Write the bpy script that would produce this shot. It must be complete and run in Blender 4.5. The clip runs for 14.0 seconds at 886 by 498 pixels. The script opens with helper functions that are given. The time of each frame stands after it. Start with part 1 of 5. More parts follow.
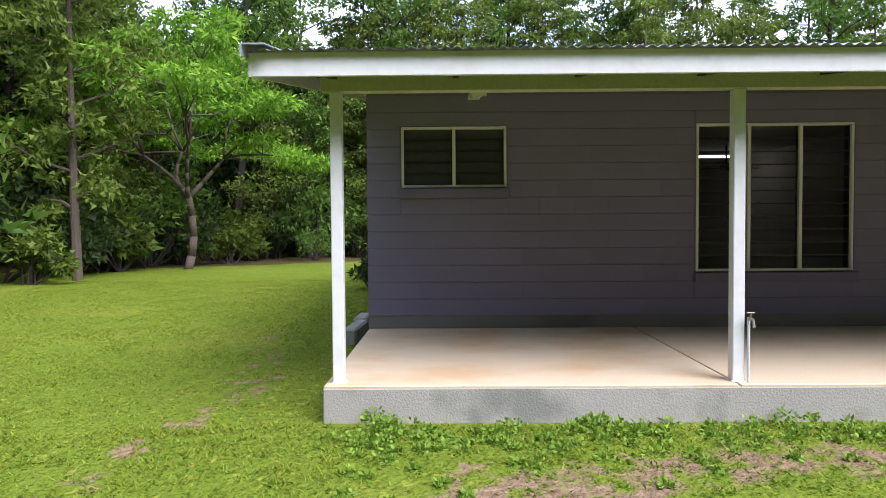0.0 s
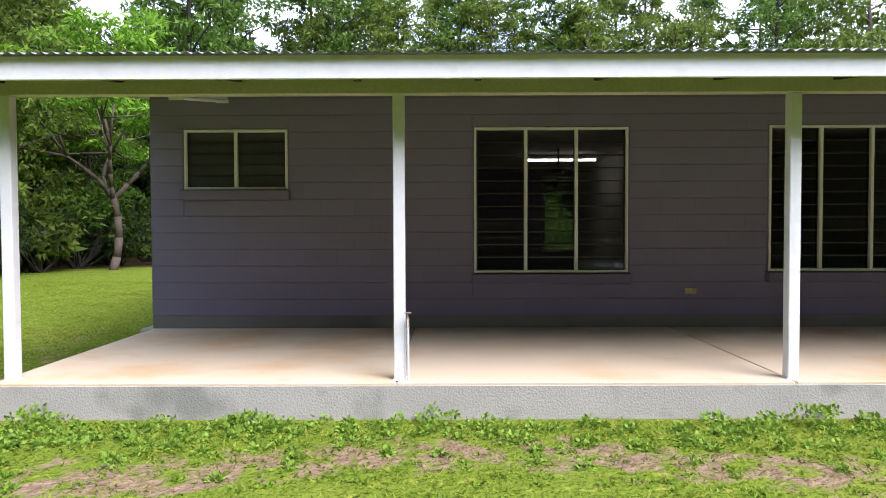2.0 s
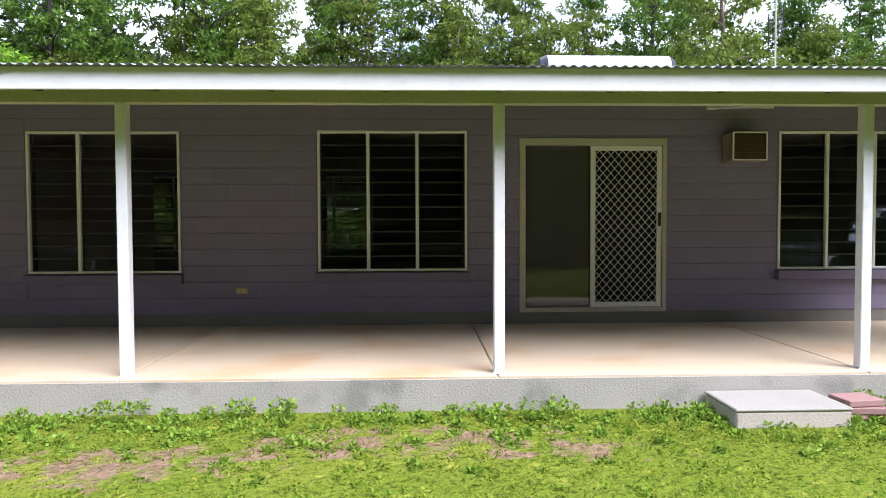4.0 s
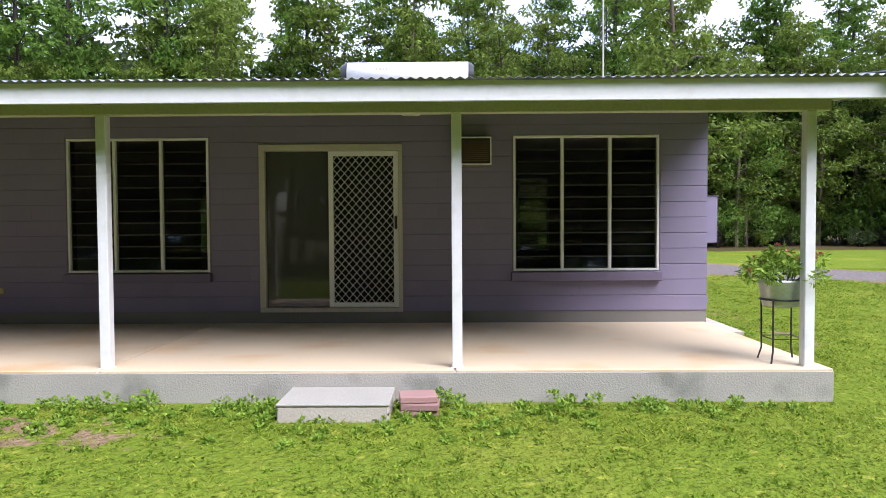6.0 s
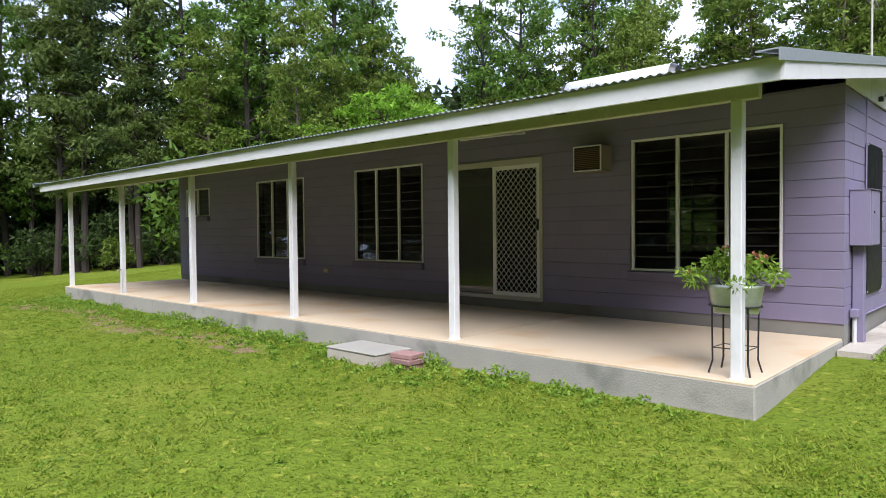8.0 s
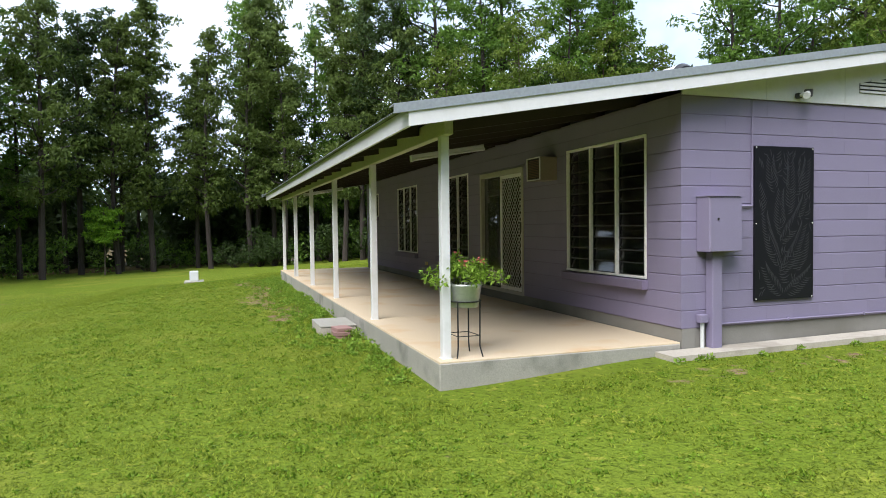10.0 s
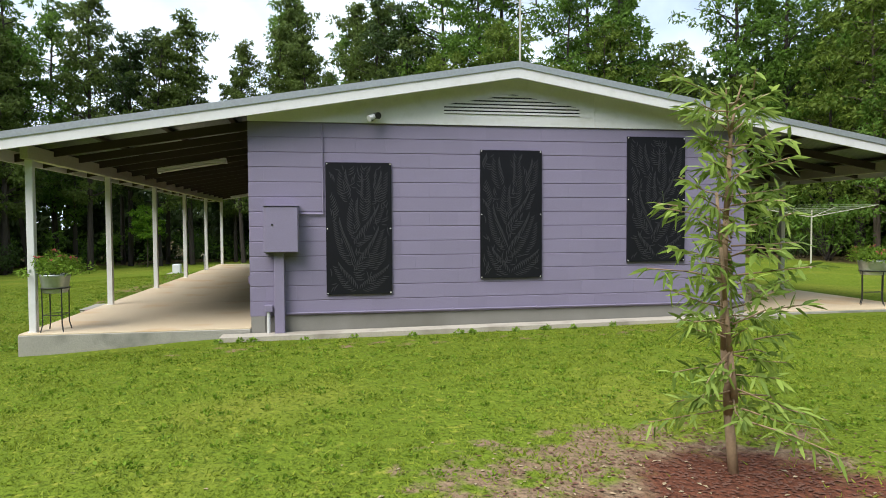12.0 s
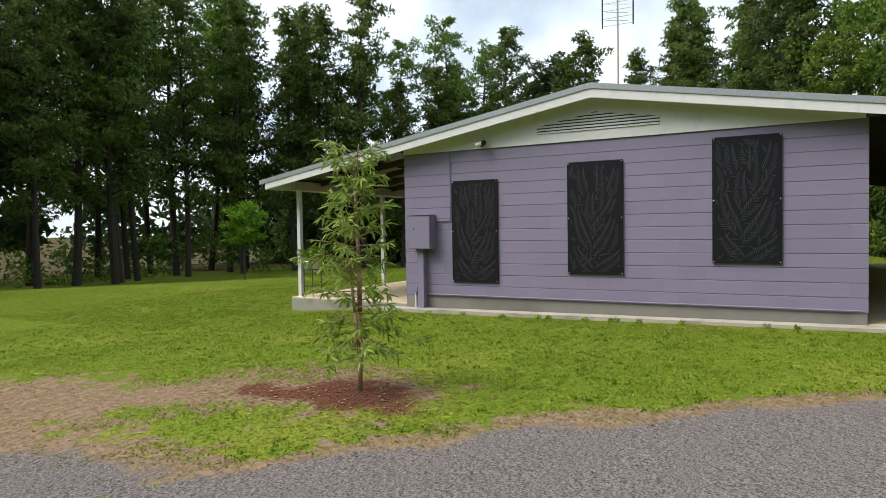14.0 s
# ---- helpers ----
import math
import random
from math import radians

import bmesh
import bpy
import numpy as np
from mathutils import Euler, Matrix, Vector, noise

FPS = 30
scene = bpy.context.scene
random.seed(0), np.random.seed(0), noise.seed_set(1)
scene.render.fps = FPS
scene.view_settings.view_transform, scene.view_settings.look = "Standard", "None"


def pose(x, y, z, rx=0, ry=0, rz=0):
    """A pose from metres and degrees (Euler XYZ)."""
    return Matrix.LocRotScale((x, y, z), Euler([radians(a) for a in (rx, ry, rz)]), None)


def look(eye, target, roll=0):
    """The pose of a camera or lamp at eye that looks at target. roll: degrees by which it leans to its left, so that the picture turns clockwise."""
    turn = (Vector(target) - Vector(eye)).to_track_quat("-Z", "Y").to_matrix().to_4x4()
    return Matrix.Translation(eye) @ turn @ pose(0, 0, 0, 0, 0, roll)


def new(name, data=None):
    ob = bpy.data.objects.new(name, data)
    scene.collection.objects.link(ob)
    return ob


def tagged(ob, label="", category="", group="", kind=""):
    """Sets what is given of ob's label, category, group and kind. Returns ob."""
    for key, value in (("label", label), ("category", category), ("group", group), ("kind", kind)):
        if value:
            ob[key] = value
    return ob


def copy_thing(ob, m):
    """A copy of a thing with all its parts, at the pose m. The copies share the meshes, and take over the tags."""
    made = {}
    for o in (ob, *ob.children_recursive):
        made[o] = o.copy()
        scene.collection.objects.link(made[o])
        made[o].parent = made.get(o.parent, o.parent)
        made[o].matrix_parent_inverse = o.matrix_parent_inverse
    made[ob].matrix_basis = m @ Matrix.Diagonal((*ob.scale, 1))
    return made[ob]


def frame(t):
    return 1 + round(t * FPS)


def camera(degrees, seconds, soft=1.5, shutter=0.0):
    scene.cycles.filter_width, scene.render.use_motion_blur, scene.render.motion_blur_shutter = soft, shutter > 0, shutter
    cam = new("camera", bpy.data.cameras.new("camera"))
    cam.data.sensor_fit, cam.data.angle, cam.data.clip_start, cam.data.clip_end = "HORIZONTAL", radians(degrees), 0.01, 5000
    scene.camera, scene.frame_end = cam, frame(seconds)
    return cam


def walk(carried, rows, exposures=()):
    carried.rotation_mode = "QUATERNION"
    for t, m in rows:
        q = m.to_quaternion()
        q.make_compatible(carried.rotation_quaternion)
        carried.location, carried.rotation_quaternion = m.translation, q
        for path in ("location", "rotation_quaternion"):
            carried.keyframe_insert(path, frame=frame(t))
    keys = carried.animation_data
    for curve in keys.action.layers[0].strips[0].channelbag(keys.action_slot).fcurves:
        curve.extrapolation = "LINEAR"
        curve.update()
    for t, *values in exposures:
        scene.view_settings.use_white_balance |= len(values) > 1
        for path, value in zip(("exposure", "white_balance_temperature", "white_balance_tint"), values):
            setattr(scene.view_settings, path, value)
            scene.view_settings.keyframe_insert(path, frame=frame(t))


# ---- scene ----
cam = camera(67.8, 14.0, soft=0.9)
PATH = [
    (0, (0.945, -7.633, 1.466), (0.926, -5.634, 1.402), -0.4),
    (0.5, (1.014, -7.675, 1.455), (0.996, -5.676, 1.397), -0.5),
    (1, (1.475, -7.682, 1.447), (1.453, -5.683, 1.389), -0.5),
    (1.5, (2.392, -7.673, 1.484), (2.367, -5.675, 1.415), -0.4),
    (2, (3.455, -7.732, 1.45), (3.447, -5.733, 1.392), -0.2),
    (2.5, (4.622, -7.78, 1.469), (4.613, -5.781, 1.405), -0.3),
    (3, (5.855, -7.857, 1.452), (5.841, -5.858, 1.393), -0.4),
    (3.5, (7.124, -7.965, 1.471), (7.118, -5.966, 1.408), -0.3),
    (4, (8.475, -8.03, 1.499), (8.542, -6.033, 1.43), -0.2),
    (4.2, (8.896, -8.067, 1.492), (9.047, -6.074, 1.426), -0.0),
    (6.3, (12.716, -8.414, 1.506), (12.592, -6.419, 1.442), -0.5),
    (6.5, (13.169, -8.462, 1.504), (12.917, -6.479, 1.441), -0.5),
    (7, (14.401, -8.508, 1.502), (13.752, -6.617, 1.442), -0.5),
    (7.5, (15.601, -8.399, 1.489), (14.584, -6.678, 1.436), -0.6),
    (7.7, (16.161, -8.274, 1.478), (14.992, -6.652, 1.427), -0.6),
    (9.8, (20.918, -5.302, 1.591), (19.054, -4.581, 1.517), -0.6),
    (10, (21.256, -4.833, 1.601), (19.37, -4.171, 1.533), -0.7),
    (10.5, (22.2, -3.513, 1.603), (20.244, -3.102, 1.536), -0.7),
    (11, (23.022, -1.85, 1.632), (21.05, -1.524, 1.557), -0.4),
    (11.5, (23.68, -0.338, 1.68), (21.712, 0.01, 1.594), -0.3),
    (12, (24.257, 1.026, 1.631), (22.288, 1.367, 1.559), -0.3),
    (12.5, (24.725, 2.286, 1.518), (22.74, 2.518, 1.469), -0.5),
    (13, (25.184, 3.684, 1.556), (23.186, 3.613, 1.501), -0.5),
    (13.5, (25.439, 5.011, 1.577), (23.512, 4.479, 1.523), -0.7),
    (14, (25.553, 6.51, 1.642), (23.809, 5.533, 1.581), -0.9),
]
walk(cam, [(t, look(eye, target, roll)) for t, eye, target, roll in PATH],
     exposures=[(0, 1.18, 5700, 22), (1.5, 1.29, 5700, 23), (3, 1.44, 5700, 23), (4.2, 1.44, 5700, 23), (6.5, 1.16, 5700, 22), (7.7, 1.00, 5750, 20),
                (9.8, 0.86, 5900, 14), (11, 0.74, 6050, 11), (12.5, 0.61, 6200, 10), (14, 0.45, 6400, 10)])

# world, sun and exposure: bright thin overcast
world = bpy.data.worlds.new("sky")
scene.world = world
world.use_nodes = True
wn, wl = world.node_tree.nodes, world.node_tree.links
wn.clear()
sky = wn.new("ShaderNodeTexSky")
sky.sky_type = "NISHITA"
sky.sun_disc = False
sky.sun_elevation = radians(51)
sky.sun_rotation = radians(137)
sky.air_density = 1.0
sky.dust_density = 2.0
# broken white cloud over the blue
wtc = wn.new("ShaderNodeTexCoord")
wns = wn.new("ShaderNodeTexNoise")
wns.inputs["Scale"].default_value = 2.2
wns.inputs["Detail"].default_value = 6
wramp = wn.new("ShaderNodeValToRGB")
wramp.color_ramp.elements[0].position = 0.34
wramp.color_ramp.elements[1].position = 0.55
wmix = wn.new("ShaderNodeMix")
wmix.data_type = "RGBA"
wmix.inputs["B"].default_value = (8.2, 9.1, 9.9, 1)
wbg = wn.new("ShaderNodeBackground")
wbg.inputs["Strength"].default_value = 0.100
wout = wn.new("ShaderNodeOutputWorld")
wl.new(wtc.outputs["Generated"], wns.inputs["Vector"])
wl.new(wns.outputs["Fac"], wramp.inputs["Fac"])
wl.new(wramp.outputs["Color"], wmix.inputs["Factor"])
wl.new(sky.outputs["Color"], wmix.inputs["A"])
wl.new(wmix.outputs["Result"], wbg.inputs["Color"])
wl.new(wbg.outputs["Background"], wout.inputs["Surface"])

sun = new("sun", bpy.data.lights.new("sun", "SUN"))
sun.data.energy = 3.1
sun.data.angle = radians(40)
sun.data.color = (1.0, 0.95, 0.86)
sun.matrix_basis = look((22, -18, 30), (5, 0, 0))


# ---- materials ----
def mat(name, a, b=None, rough=0.6, scale=2.0, fine=60.0, bump=0.15, metal=0.0, spec=0.5, spread=0.25, stain=None, stain_scale=0.7, per="", vary=0.55, speckle=0.5, depth=0.004):
    """Two colours mixed by a broad noise, a fine grain over them, bump from the grain, and stains with a shape of their own."""
    m = bpy.data.materials.new(name)
    m.use_nodes = True
    n, l = m.node_tree.nodes, m.node_tree.links
    p = n["Principled BSDF"]
    p.inputs["Roughness"].default_value = rough
    p.inputs["Metallic"].default_value = metal
    p.inputs["Specular IOR Level"].default_value = spec
    b = b or tuple(c * 0.8 for c in a)
    geo = n.new("ShaderNodeNewGeometry")

    def noisy(s, detail=4):
        t = n.new("ShaderNodeTexNoise")
        t.inputs["Scale"].default_value = s
        t.inputs["Detail"].default_value = detail
        l.new(geo.outputs["Position"], t.inputs["Vector"])
        return t.outputs["Fac"]

    def ramp(src, lo, hi):
        r = n.new("ShaderNodeMapRange")
        r.inputs["From Min"].default_value, r.inputs["From Max"].default_value = lo, hi
        l.new(src, r.inputs["Value"])
        return r.outputs["Result"]

    def mix(fac, x, y, blend="MIX"):
        k = n.new("ShaderNodeMix")
        k.data_type, k.blend_type = "RGBA", blend
        for sock, v in (("Factor", fac), ("A", x), ("B", y)):
            if isinstance(v, (int, float)):
                k.inputs[sock].default_value = v
            elif isinstance(v, tuple):
                k.inputs[sock].default_value = (*v, 1)
            else:
                l.new(v, k.inputs[sock])
        return k.outputs["Result"]

    col = mix(ramp(noisy(scale), 0.5 - spread, 0.5 + spread), a, b)
    grain = noisy(fine, 3)
    col = mix(speckle, col, mix(ramp(grain, 0.3, 0.7), tuple(c * 0.8 for c in a), tuple(min(1, c * 1.12) for c in a)))
    if per:
        src = n.new("ShaderNodeObjectInfo").outputs["Random"] if per == "object" else geo.outputs["Random Per Island"]
        col = mix(vary, col, mix(src, tuple(c * 0.55 for c in a), tuple(min(1, c * 1.35) for c in b)))
    if stain:
        col = mix(ramp(noisy(stain_scale, 6), 0.53, 0.68), col, stain)
    l.new(col, p.inputs["Base Color"])
    if bump:
        bm = n.new("ShaderNodeBump")
        bm.inputs["Strength"].default_value = bump
        bm.inputs["Distance"].default_value = depth
        l.new(grain, bm.inputs["Height"])
        l.new(bm.outputs["Normal"], p.inputs["Normal"])
    return m


def leaf_mat(name, a, b, trans=0.25, rough=0.5, scale=0.35):
    """Leaves: colour varied leaf by leaf and tree by tree, some light passing through."""
    m = mat(name, a, b, rough=rough, scale=scale, fine=4, bump=0, spec=0.15, per="island", spread=0.22)
    n, l = m.node_tree.nodes, m.node_tree.links
    p = n["Principled BSDF"]
    t = n.new("ShaderNodeBsdfTranslucent")
    l.new(p.inputs["Base Color"].links[0].from_socket, t.inputs["Color"])
    mx = n.new("ShaderNodeMixShader")
    mx.inputs["Fac"].default_value = trans
    l.new(p.outputs["BSDF"], mx.inputs[1])
    l.new(t.outputs["BSDF"], mx.inputs[2])
    l.new(mx.outputs["Shader"], n["Material Output"].inputs["Surface"])
    return m


def glass_mat(name, tint, rough=0.02, ior=1.45, clear=1.0):
    m = bpy.data.materials.new(name)
    m.use_nodes = True
    p = m.node_tree.nodes["Principled BSDF"]
    p.inputs["Base Color"].default_value = (*tint, 1)
    p.inputs["Transmission Weight"].default_value = clear
    p.inputs["Roughness"].default_value = rough
    p.inputs["IOR"].default_value = ior
    return m


def glow_mat(name, color, strength):
    m = bpy.data.materials.new(name)
    m.use_nodes = True
    p = m.node_tree.nodes["Principled BSDF"]
    p.inputs["Base Color"].default_value = (*color, 1)
    p.inputs["Emission Color"].default_value = (*color, 1)
    p.inputs["Emission Strength"].default_value = strength
    return m


PURPLE = mat("mauve_paint_on_block", (0.225, 0.197, 0.292), (0.206, 0.18, 0.274), rough=0.62, scale=1.2, fine=90, bump=0.5, per="object", vary=0.10, spread=0.4, depth=0.003)
PURPLE_JOIN = mat("mauve_paint_on_joined_block", (0.225, 0.197, 0.292), (0.206, 0.18, 0.274), rough=0.62, scale=1.2, fine=90, bump=0.5, per="island", vary=0.10, spread=0.4, depth=0.003)
MORTAR = mat("mauve_paint_in_joints", (0.203, 0.169, 0.259), rough=0.8, fine=120, bump=0.5)
FOOTING = mat("bare_footing_render", (0.225, 0.217, 0.195), (0.18, 0.173, 0.15), rough=0.9, scale=3, fine=80, bump=0.5, stain=(0.15, 0.143, 0.12))
WHITE = mat("white_gloss_paint", (0.688, 0.688, 0.688), (0.664, 0.664, 0.664), rough=0.35, scale=3, fine=30, bump=0.04, speckle=0.12, stain=(0.624, 0.624, 0.608), stain_scale=6)
CREAM = mat("cream_paint", (0.465, 0.45, 0.36), (0.42, 0.413, 0.323), rough=0.5, scale=2, fine=40, bump=0.1)
ALU = mat("beige_aluminium", (0.50, 0.47, 0.38), (0.44, 0.42, 0.34), rough=0.4, scale=4, fine=80, bump=0.05, spec=0.5)
ALU_PALE = mat("pale_aluminium", (0.80, 0.79, 0.75), (0.74, 0.73, 0.69), rough=0.4, scale=4, fine=80, bump=0.05)
SLAB = mat("sandy_concrete_top", (0.554, 0.441, 0.29), (0.58, 0.491, 0.361), rough=0.7, scale=0.9, fine=70, bump=0.25, stain=(0.512, 0.353, 0.197), stain_scale=1.1, spread=0.22)
CONC = mat("grey_rough_concrete", (0.36, 0.345, 0.30), (0.27, 0.262, 0.23), rough=0.95, scale=1.6, fine=60, bump=0.5, speckle=0.35, spec=0.2, stain=(0.215, 0.215, 0.185), stain_scale=2.2, depth=0.010)
ROOF = mat("zinc_roof_sheet", (0.225, 0.247, 0.251), (0.18, 0.203, 0.203), rough=0.45, scale=1.5, fine=20, bump=0.05, metal=0.5, stain=(0.15, 0.15, 0.128), stain_scale=1.5)
TIMBER = mat("dark_stained_timber", (0.035, 0.022, 0.016), (0.026, 0.017, 0.012), rough=0.7, scale=6, fine=60, bump=0.3)
BLACK = mat("black_powder_coat", (0.009, 0.009, 0.013), (0.007, 0.007, 0.01), rough=0.45, scale=5, fine=150, bump=0.1, spec=0.25)
SLIT = mat("cut_out_edge", (0.041, 0.04, 0.048), (0.022, 0.022, 0.027), rough=0.4, scale=6, fine=30, bump=0, per="island")
DARKMETAL = mat("black_wrought_iron", (0.02, 0.02, 0.02), rough=0.5, fine=100, bump=0.2)
POTMETAL = mat("galvanised_bucket", (0.46, 0.49, 0.44), (0.38, 0.42, 0.36), rough=0.35, scale=6, fine=40, bump=0.08, metal=0.6)
SOIL = mat("dark_soil", (0.05, 0.035, 0.025), rough=0.95, fine=60, bump=0.8)
PINK = mat("pink_paver", (0.328, 0.195, 0.172), (0.281, 0.164, 0.148), rough=0.85, scale=8, fine=70, bump=0.5, per="object")
PVC = mat("grey_white_plastic", (0.62, 0.63, 0.62), rough=0.4, fine=50, bump=0.03)
INTERIOR = mat("interior_wall", (0.62, 0.58, 0.53), rough=0.8, fine=50, bump=0.1)
INFLOOR = mat("interior_floor", (0.26, 0.20, 0.15), rough=0.4, fine=30, bump=0.1)
DARKPL = mat("dark_plastic", (0.02, 0.02, 0.022), rough=0.4, fine=60, bump=0.05)
BRASS = mat("dull_brass", (0.36, 0.32, 0.26), rough=0.45, metal=0.8, fine=50, bump=0.1)
TANK = mat("white_enamel_tank", (0.722, 0.722, 0.714), (0.68, 0.68, 0.68), rough=0.3, fine=10, bump=0.0)
PANELGLASS = mat("solar_collector", (0.02, 0.03, 0.05), rough=0.1, fine=10, bump=0.0)
GLASS = glass_mat("tinted_louvre_glass", (0.46, 0.47, 0.47))
FLYMESH = mat("black_fly_mesh", (0.010, 0.010, 0.010), rough=0.9, fine=300, bump=0.1, spec=0.1)
PALE = mat("pale_sandy_concrete", (0.437, 0.398, 0.335), (0.367, 0.328, 0.273), rough=0.9, scale=3, fine=50, bump=0.6, stain=(0.281, 0.25, 0.203), stain_scale=2, depth=0.008)
# reflections and a fly screen are put into the door glass as grey
PANE = glass_mat("grey_door_glass", (0.12, 0.126, 0.115), ior=1.5, clear=0.45)
TUBE = glow_mat("lit_tube", (1.0, 0.92, 0.70), 4)
FROST = mat("frosted_louvre_glass", (0.075, 0.077, 0.085), (0.055, 0.057, 0.065), rough=0.22, fine=40, bump=0.02)
STEM = mat("pale_young_bark", (0.315, 0.217, 0.128), (0.225, 0.15, 0.09), rough=0.8, scale=8, fine=60, bump=0.3)
SLAT_DARK = mat("brown_grille_slat", (0.20, 0.11, 0.06), rough=0.5, fine=50, bump=0.1)
CAP = mat("grey_blue_zinc_capping", (0.359, 0.39, 0.413), (0.296, 0.328, 0.351), rough=0.4, scale=2, fine=30, bump=0.04, metal=0.3)
# case browner than its bezel, with the veranda's shade put into the colour
AC_CASE = mat("shaded_brown_enamel", (0.30, 0.24, 0.19), (0.23, 0.18, 0.14), rough=0.5, scale=5, fine=50, bump=0.1)
FADED = mat("faded_green_cord", (0.17, 0.20, 0.11), rough=0.7, fine=60, bump=0.05)
YELLOWED = mat("yellowed_plastic", (0.66, 0.50, 0.16), (0.58, 0.43, 0.14), rough=0.5, fine=60, bump=0.05)
BARK = mat("grey_brown_bark", (0.128, 0.096, 0.072), (0.08, 0.06, 0.044), rough=0.95, scale=3, fine=25, bump=0.8, depth=0.02, per="object")
BARK_DARK = mat("dark_bark", (0.044, 0.034, 0.028), (0.028, 0.022, 0.018), rough=0.95, scale=3, fine=25, bump=0.8, depth=0.02)
LEAF_A = leaf_mat("forest_leaf", (0.071, 0.144, 0.017), (0.144, 0.24, 0.037), trans=0.42)
LEAF_B = leaf_mat("olive_forest_leaf", (0.095, 0.149, 0.019), (0.18, 0.24, 0.039), trans=0.42)
LEAF_M = leaf_mat("mid_forest_leaf", (0.071, 0.109, 0.022), (0.143, 0.191, 0.045), trans=0.45)
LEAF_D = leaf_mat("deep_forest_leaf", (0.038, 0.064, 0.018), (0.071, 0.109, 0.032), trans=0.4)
LEAF_Y = leaf_mat("bright_leaf", (0.117, 0.277, 0.018), (0.251, 0.412, 0.036), trans=0.4)
LEAF_S = leaf_mat("sapling_leaf", (0.126, 0.226, 0.031), (0.332, 0.422, 0.09), trans=0.35, scale=4)
LEAF_W = leaf_mat("weed_leaf", (0.154, 0.268, 0.026), (0.236, 0.352, 0.046), trans=0.3)
LEAF_C = leaf_mat("clover_leaf", (0.103, 0.185, 0.013), (0.207, 0.31, 0.025), trans=0.3)
FLOWER = leaf_mat("pink_flower", (0.413, 0.075, 0.09), (0.45, 0.15, 0.112))


def ground_mat():
    """Lawn with dry and bare patches, the gravel drive, the mulch ring and the litter under the wood."""
    m = mat("lawn", (0.118, 0.166, 0.015), (0.160, 0.212, 0.023), rough=0.95, scale=0.5, fine=22, bump=1.0, stain=(0.180, 0.204, 0.027), stain_scale=0.45, spread=0.3, depth=0.05, spec=0.05)
    n, l = m.node_tree.nodes, m.node_tree.links
    p = n["Principled BSDF"]
    geo = n.new("ShaderNodeNewGeometry")
    state = {"col": p.inputs["Base Color"].links[0].from_socket}

    def lay(attr, a, b, s, lo=0.45, hi=0.6, wob=0.35, ws=1.3):
        at = n.new("ShaderNodeAttribute")
        at.attribute_name = attr
        nz = n.new("ShaderNodeTexNoise")
        nz.inputs["Scale"].default_value = ws
        nz.inputs["Detail"].default_value = 7
        l.new(geo.outputs["Position"], nz.inputs["Vector"])
        add = n.new("ShaderNodeMath")
        add.operation = "MULTIPLY_ADD"
        sub = n.new("ShaderNodeMath")
        sub.operation = "SUBTRACT"
        sub.inputs[1].default_value = 0.5
        l.new(nz.outputs["Fac"], sub.inputs[0])
        l.new(sub.outputs["Value"], add.inputs[0])
        add.inputs[1].default_value = wob * 2
        l.new(at.outputs["Fac"], add.inputs[2])
        r = n.new("ShaderNodeMapRange")
        r.inputs["From Min"].default_value, r.inputs["From Max"].default_value = lo, hi
        l.new(add.outputs["Value"], r.inputs["Value"])
        g = n.new("ShaderNodeTexNoise")
        g.inputs["Scale"].default_value = s
        g.inputs["Detail"].default_value = 5
        l.new(geo.outputs["Position"], g.inputs["Vector"])
        gr = n.new("ShaderNodeMapRange")
        gr.inputs["From Min"].default_value, gr.inputs["From Max"].default_value = 0.33, 0.67
        l.new(g.outputs["Fac"], gr.inputs["Value"])
        c = n.new("ShaderNodeMix")
        c.data_type = "RGBA"
        c.inputs["A"].default_value, c.inputs["B"].default_value = (*a, 1), (*b, 1)
        l.new(gr.outputs["Result"], c.inputs["Factor"])
        k = n.new("ShaderNodeMix")
        k.data_type = "RGBA"
        l.new(r.outputs["Result"], k.inputs["Factor"])
        l.new(state["col"], k.inputs["A"])
        l.new(c.outputs["Result"], k.inputs["B"])
        state["col"] = k.outputs["Result"]

    # dark clover and thatch mottling, with shade between blades put into the colour
    lay("tuft_and_gap_shade", (0.053, 0.08, 0.008), (0.091, 0.122, 0.012), 30, lo=0.58, hi=0.74, wob=1.0, ws=17)
    lay("tuft_and_gap_shade", (0.258, 0.266, 0.042), (0.198, 0.236, 0.024), 30, lo=0.64, hi=0.80, wob=1.0, ws=9.3)
    lay("wood", (0.099, 0.065, 0.03), (0.046, 0.049, 0.019), 9)
    lay("speck", (0.129, 0.114, 0.046), (0.076, 0.099, 0.023), 30, wob=0.5, ws=11)
    lay("bare", (0.274, 0.19, 0.122), (0.167, 0.114, 0.068), 14, wob=0.6, ws=4.5)
    lay("mulch", (0.167, 0.065, 0.038), (0.091, 0.038, 0.025), 40, wob=0.5, ws=1.9)
    lay("gravel", (0.065, 0.055, 0.052), (0.243, 0.213, 0.201), 75, wob=0.35, ws=2.2)
    l.new(state["col"], p.inputs["Base Color"])
    return m


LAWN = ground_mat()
GRASS = leaf_mat("grass_blade", (0.128, 0.200, 0.012), (0.30, 0.345, 0.038), trans=0.45, scale=9.0)


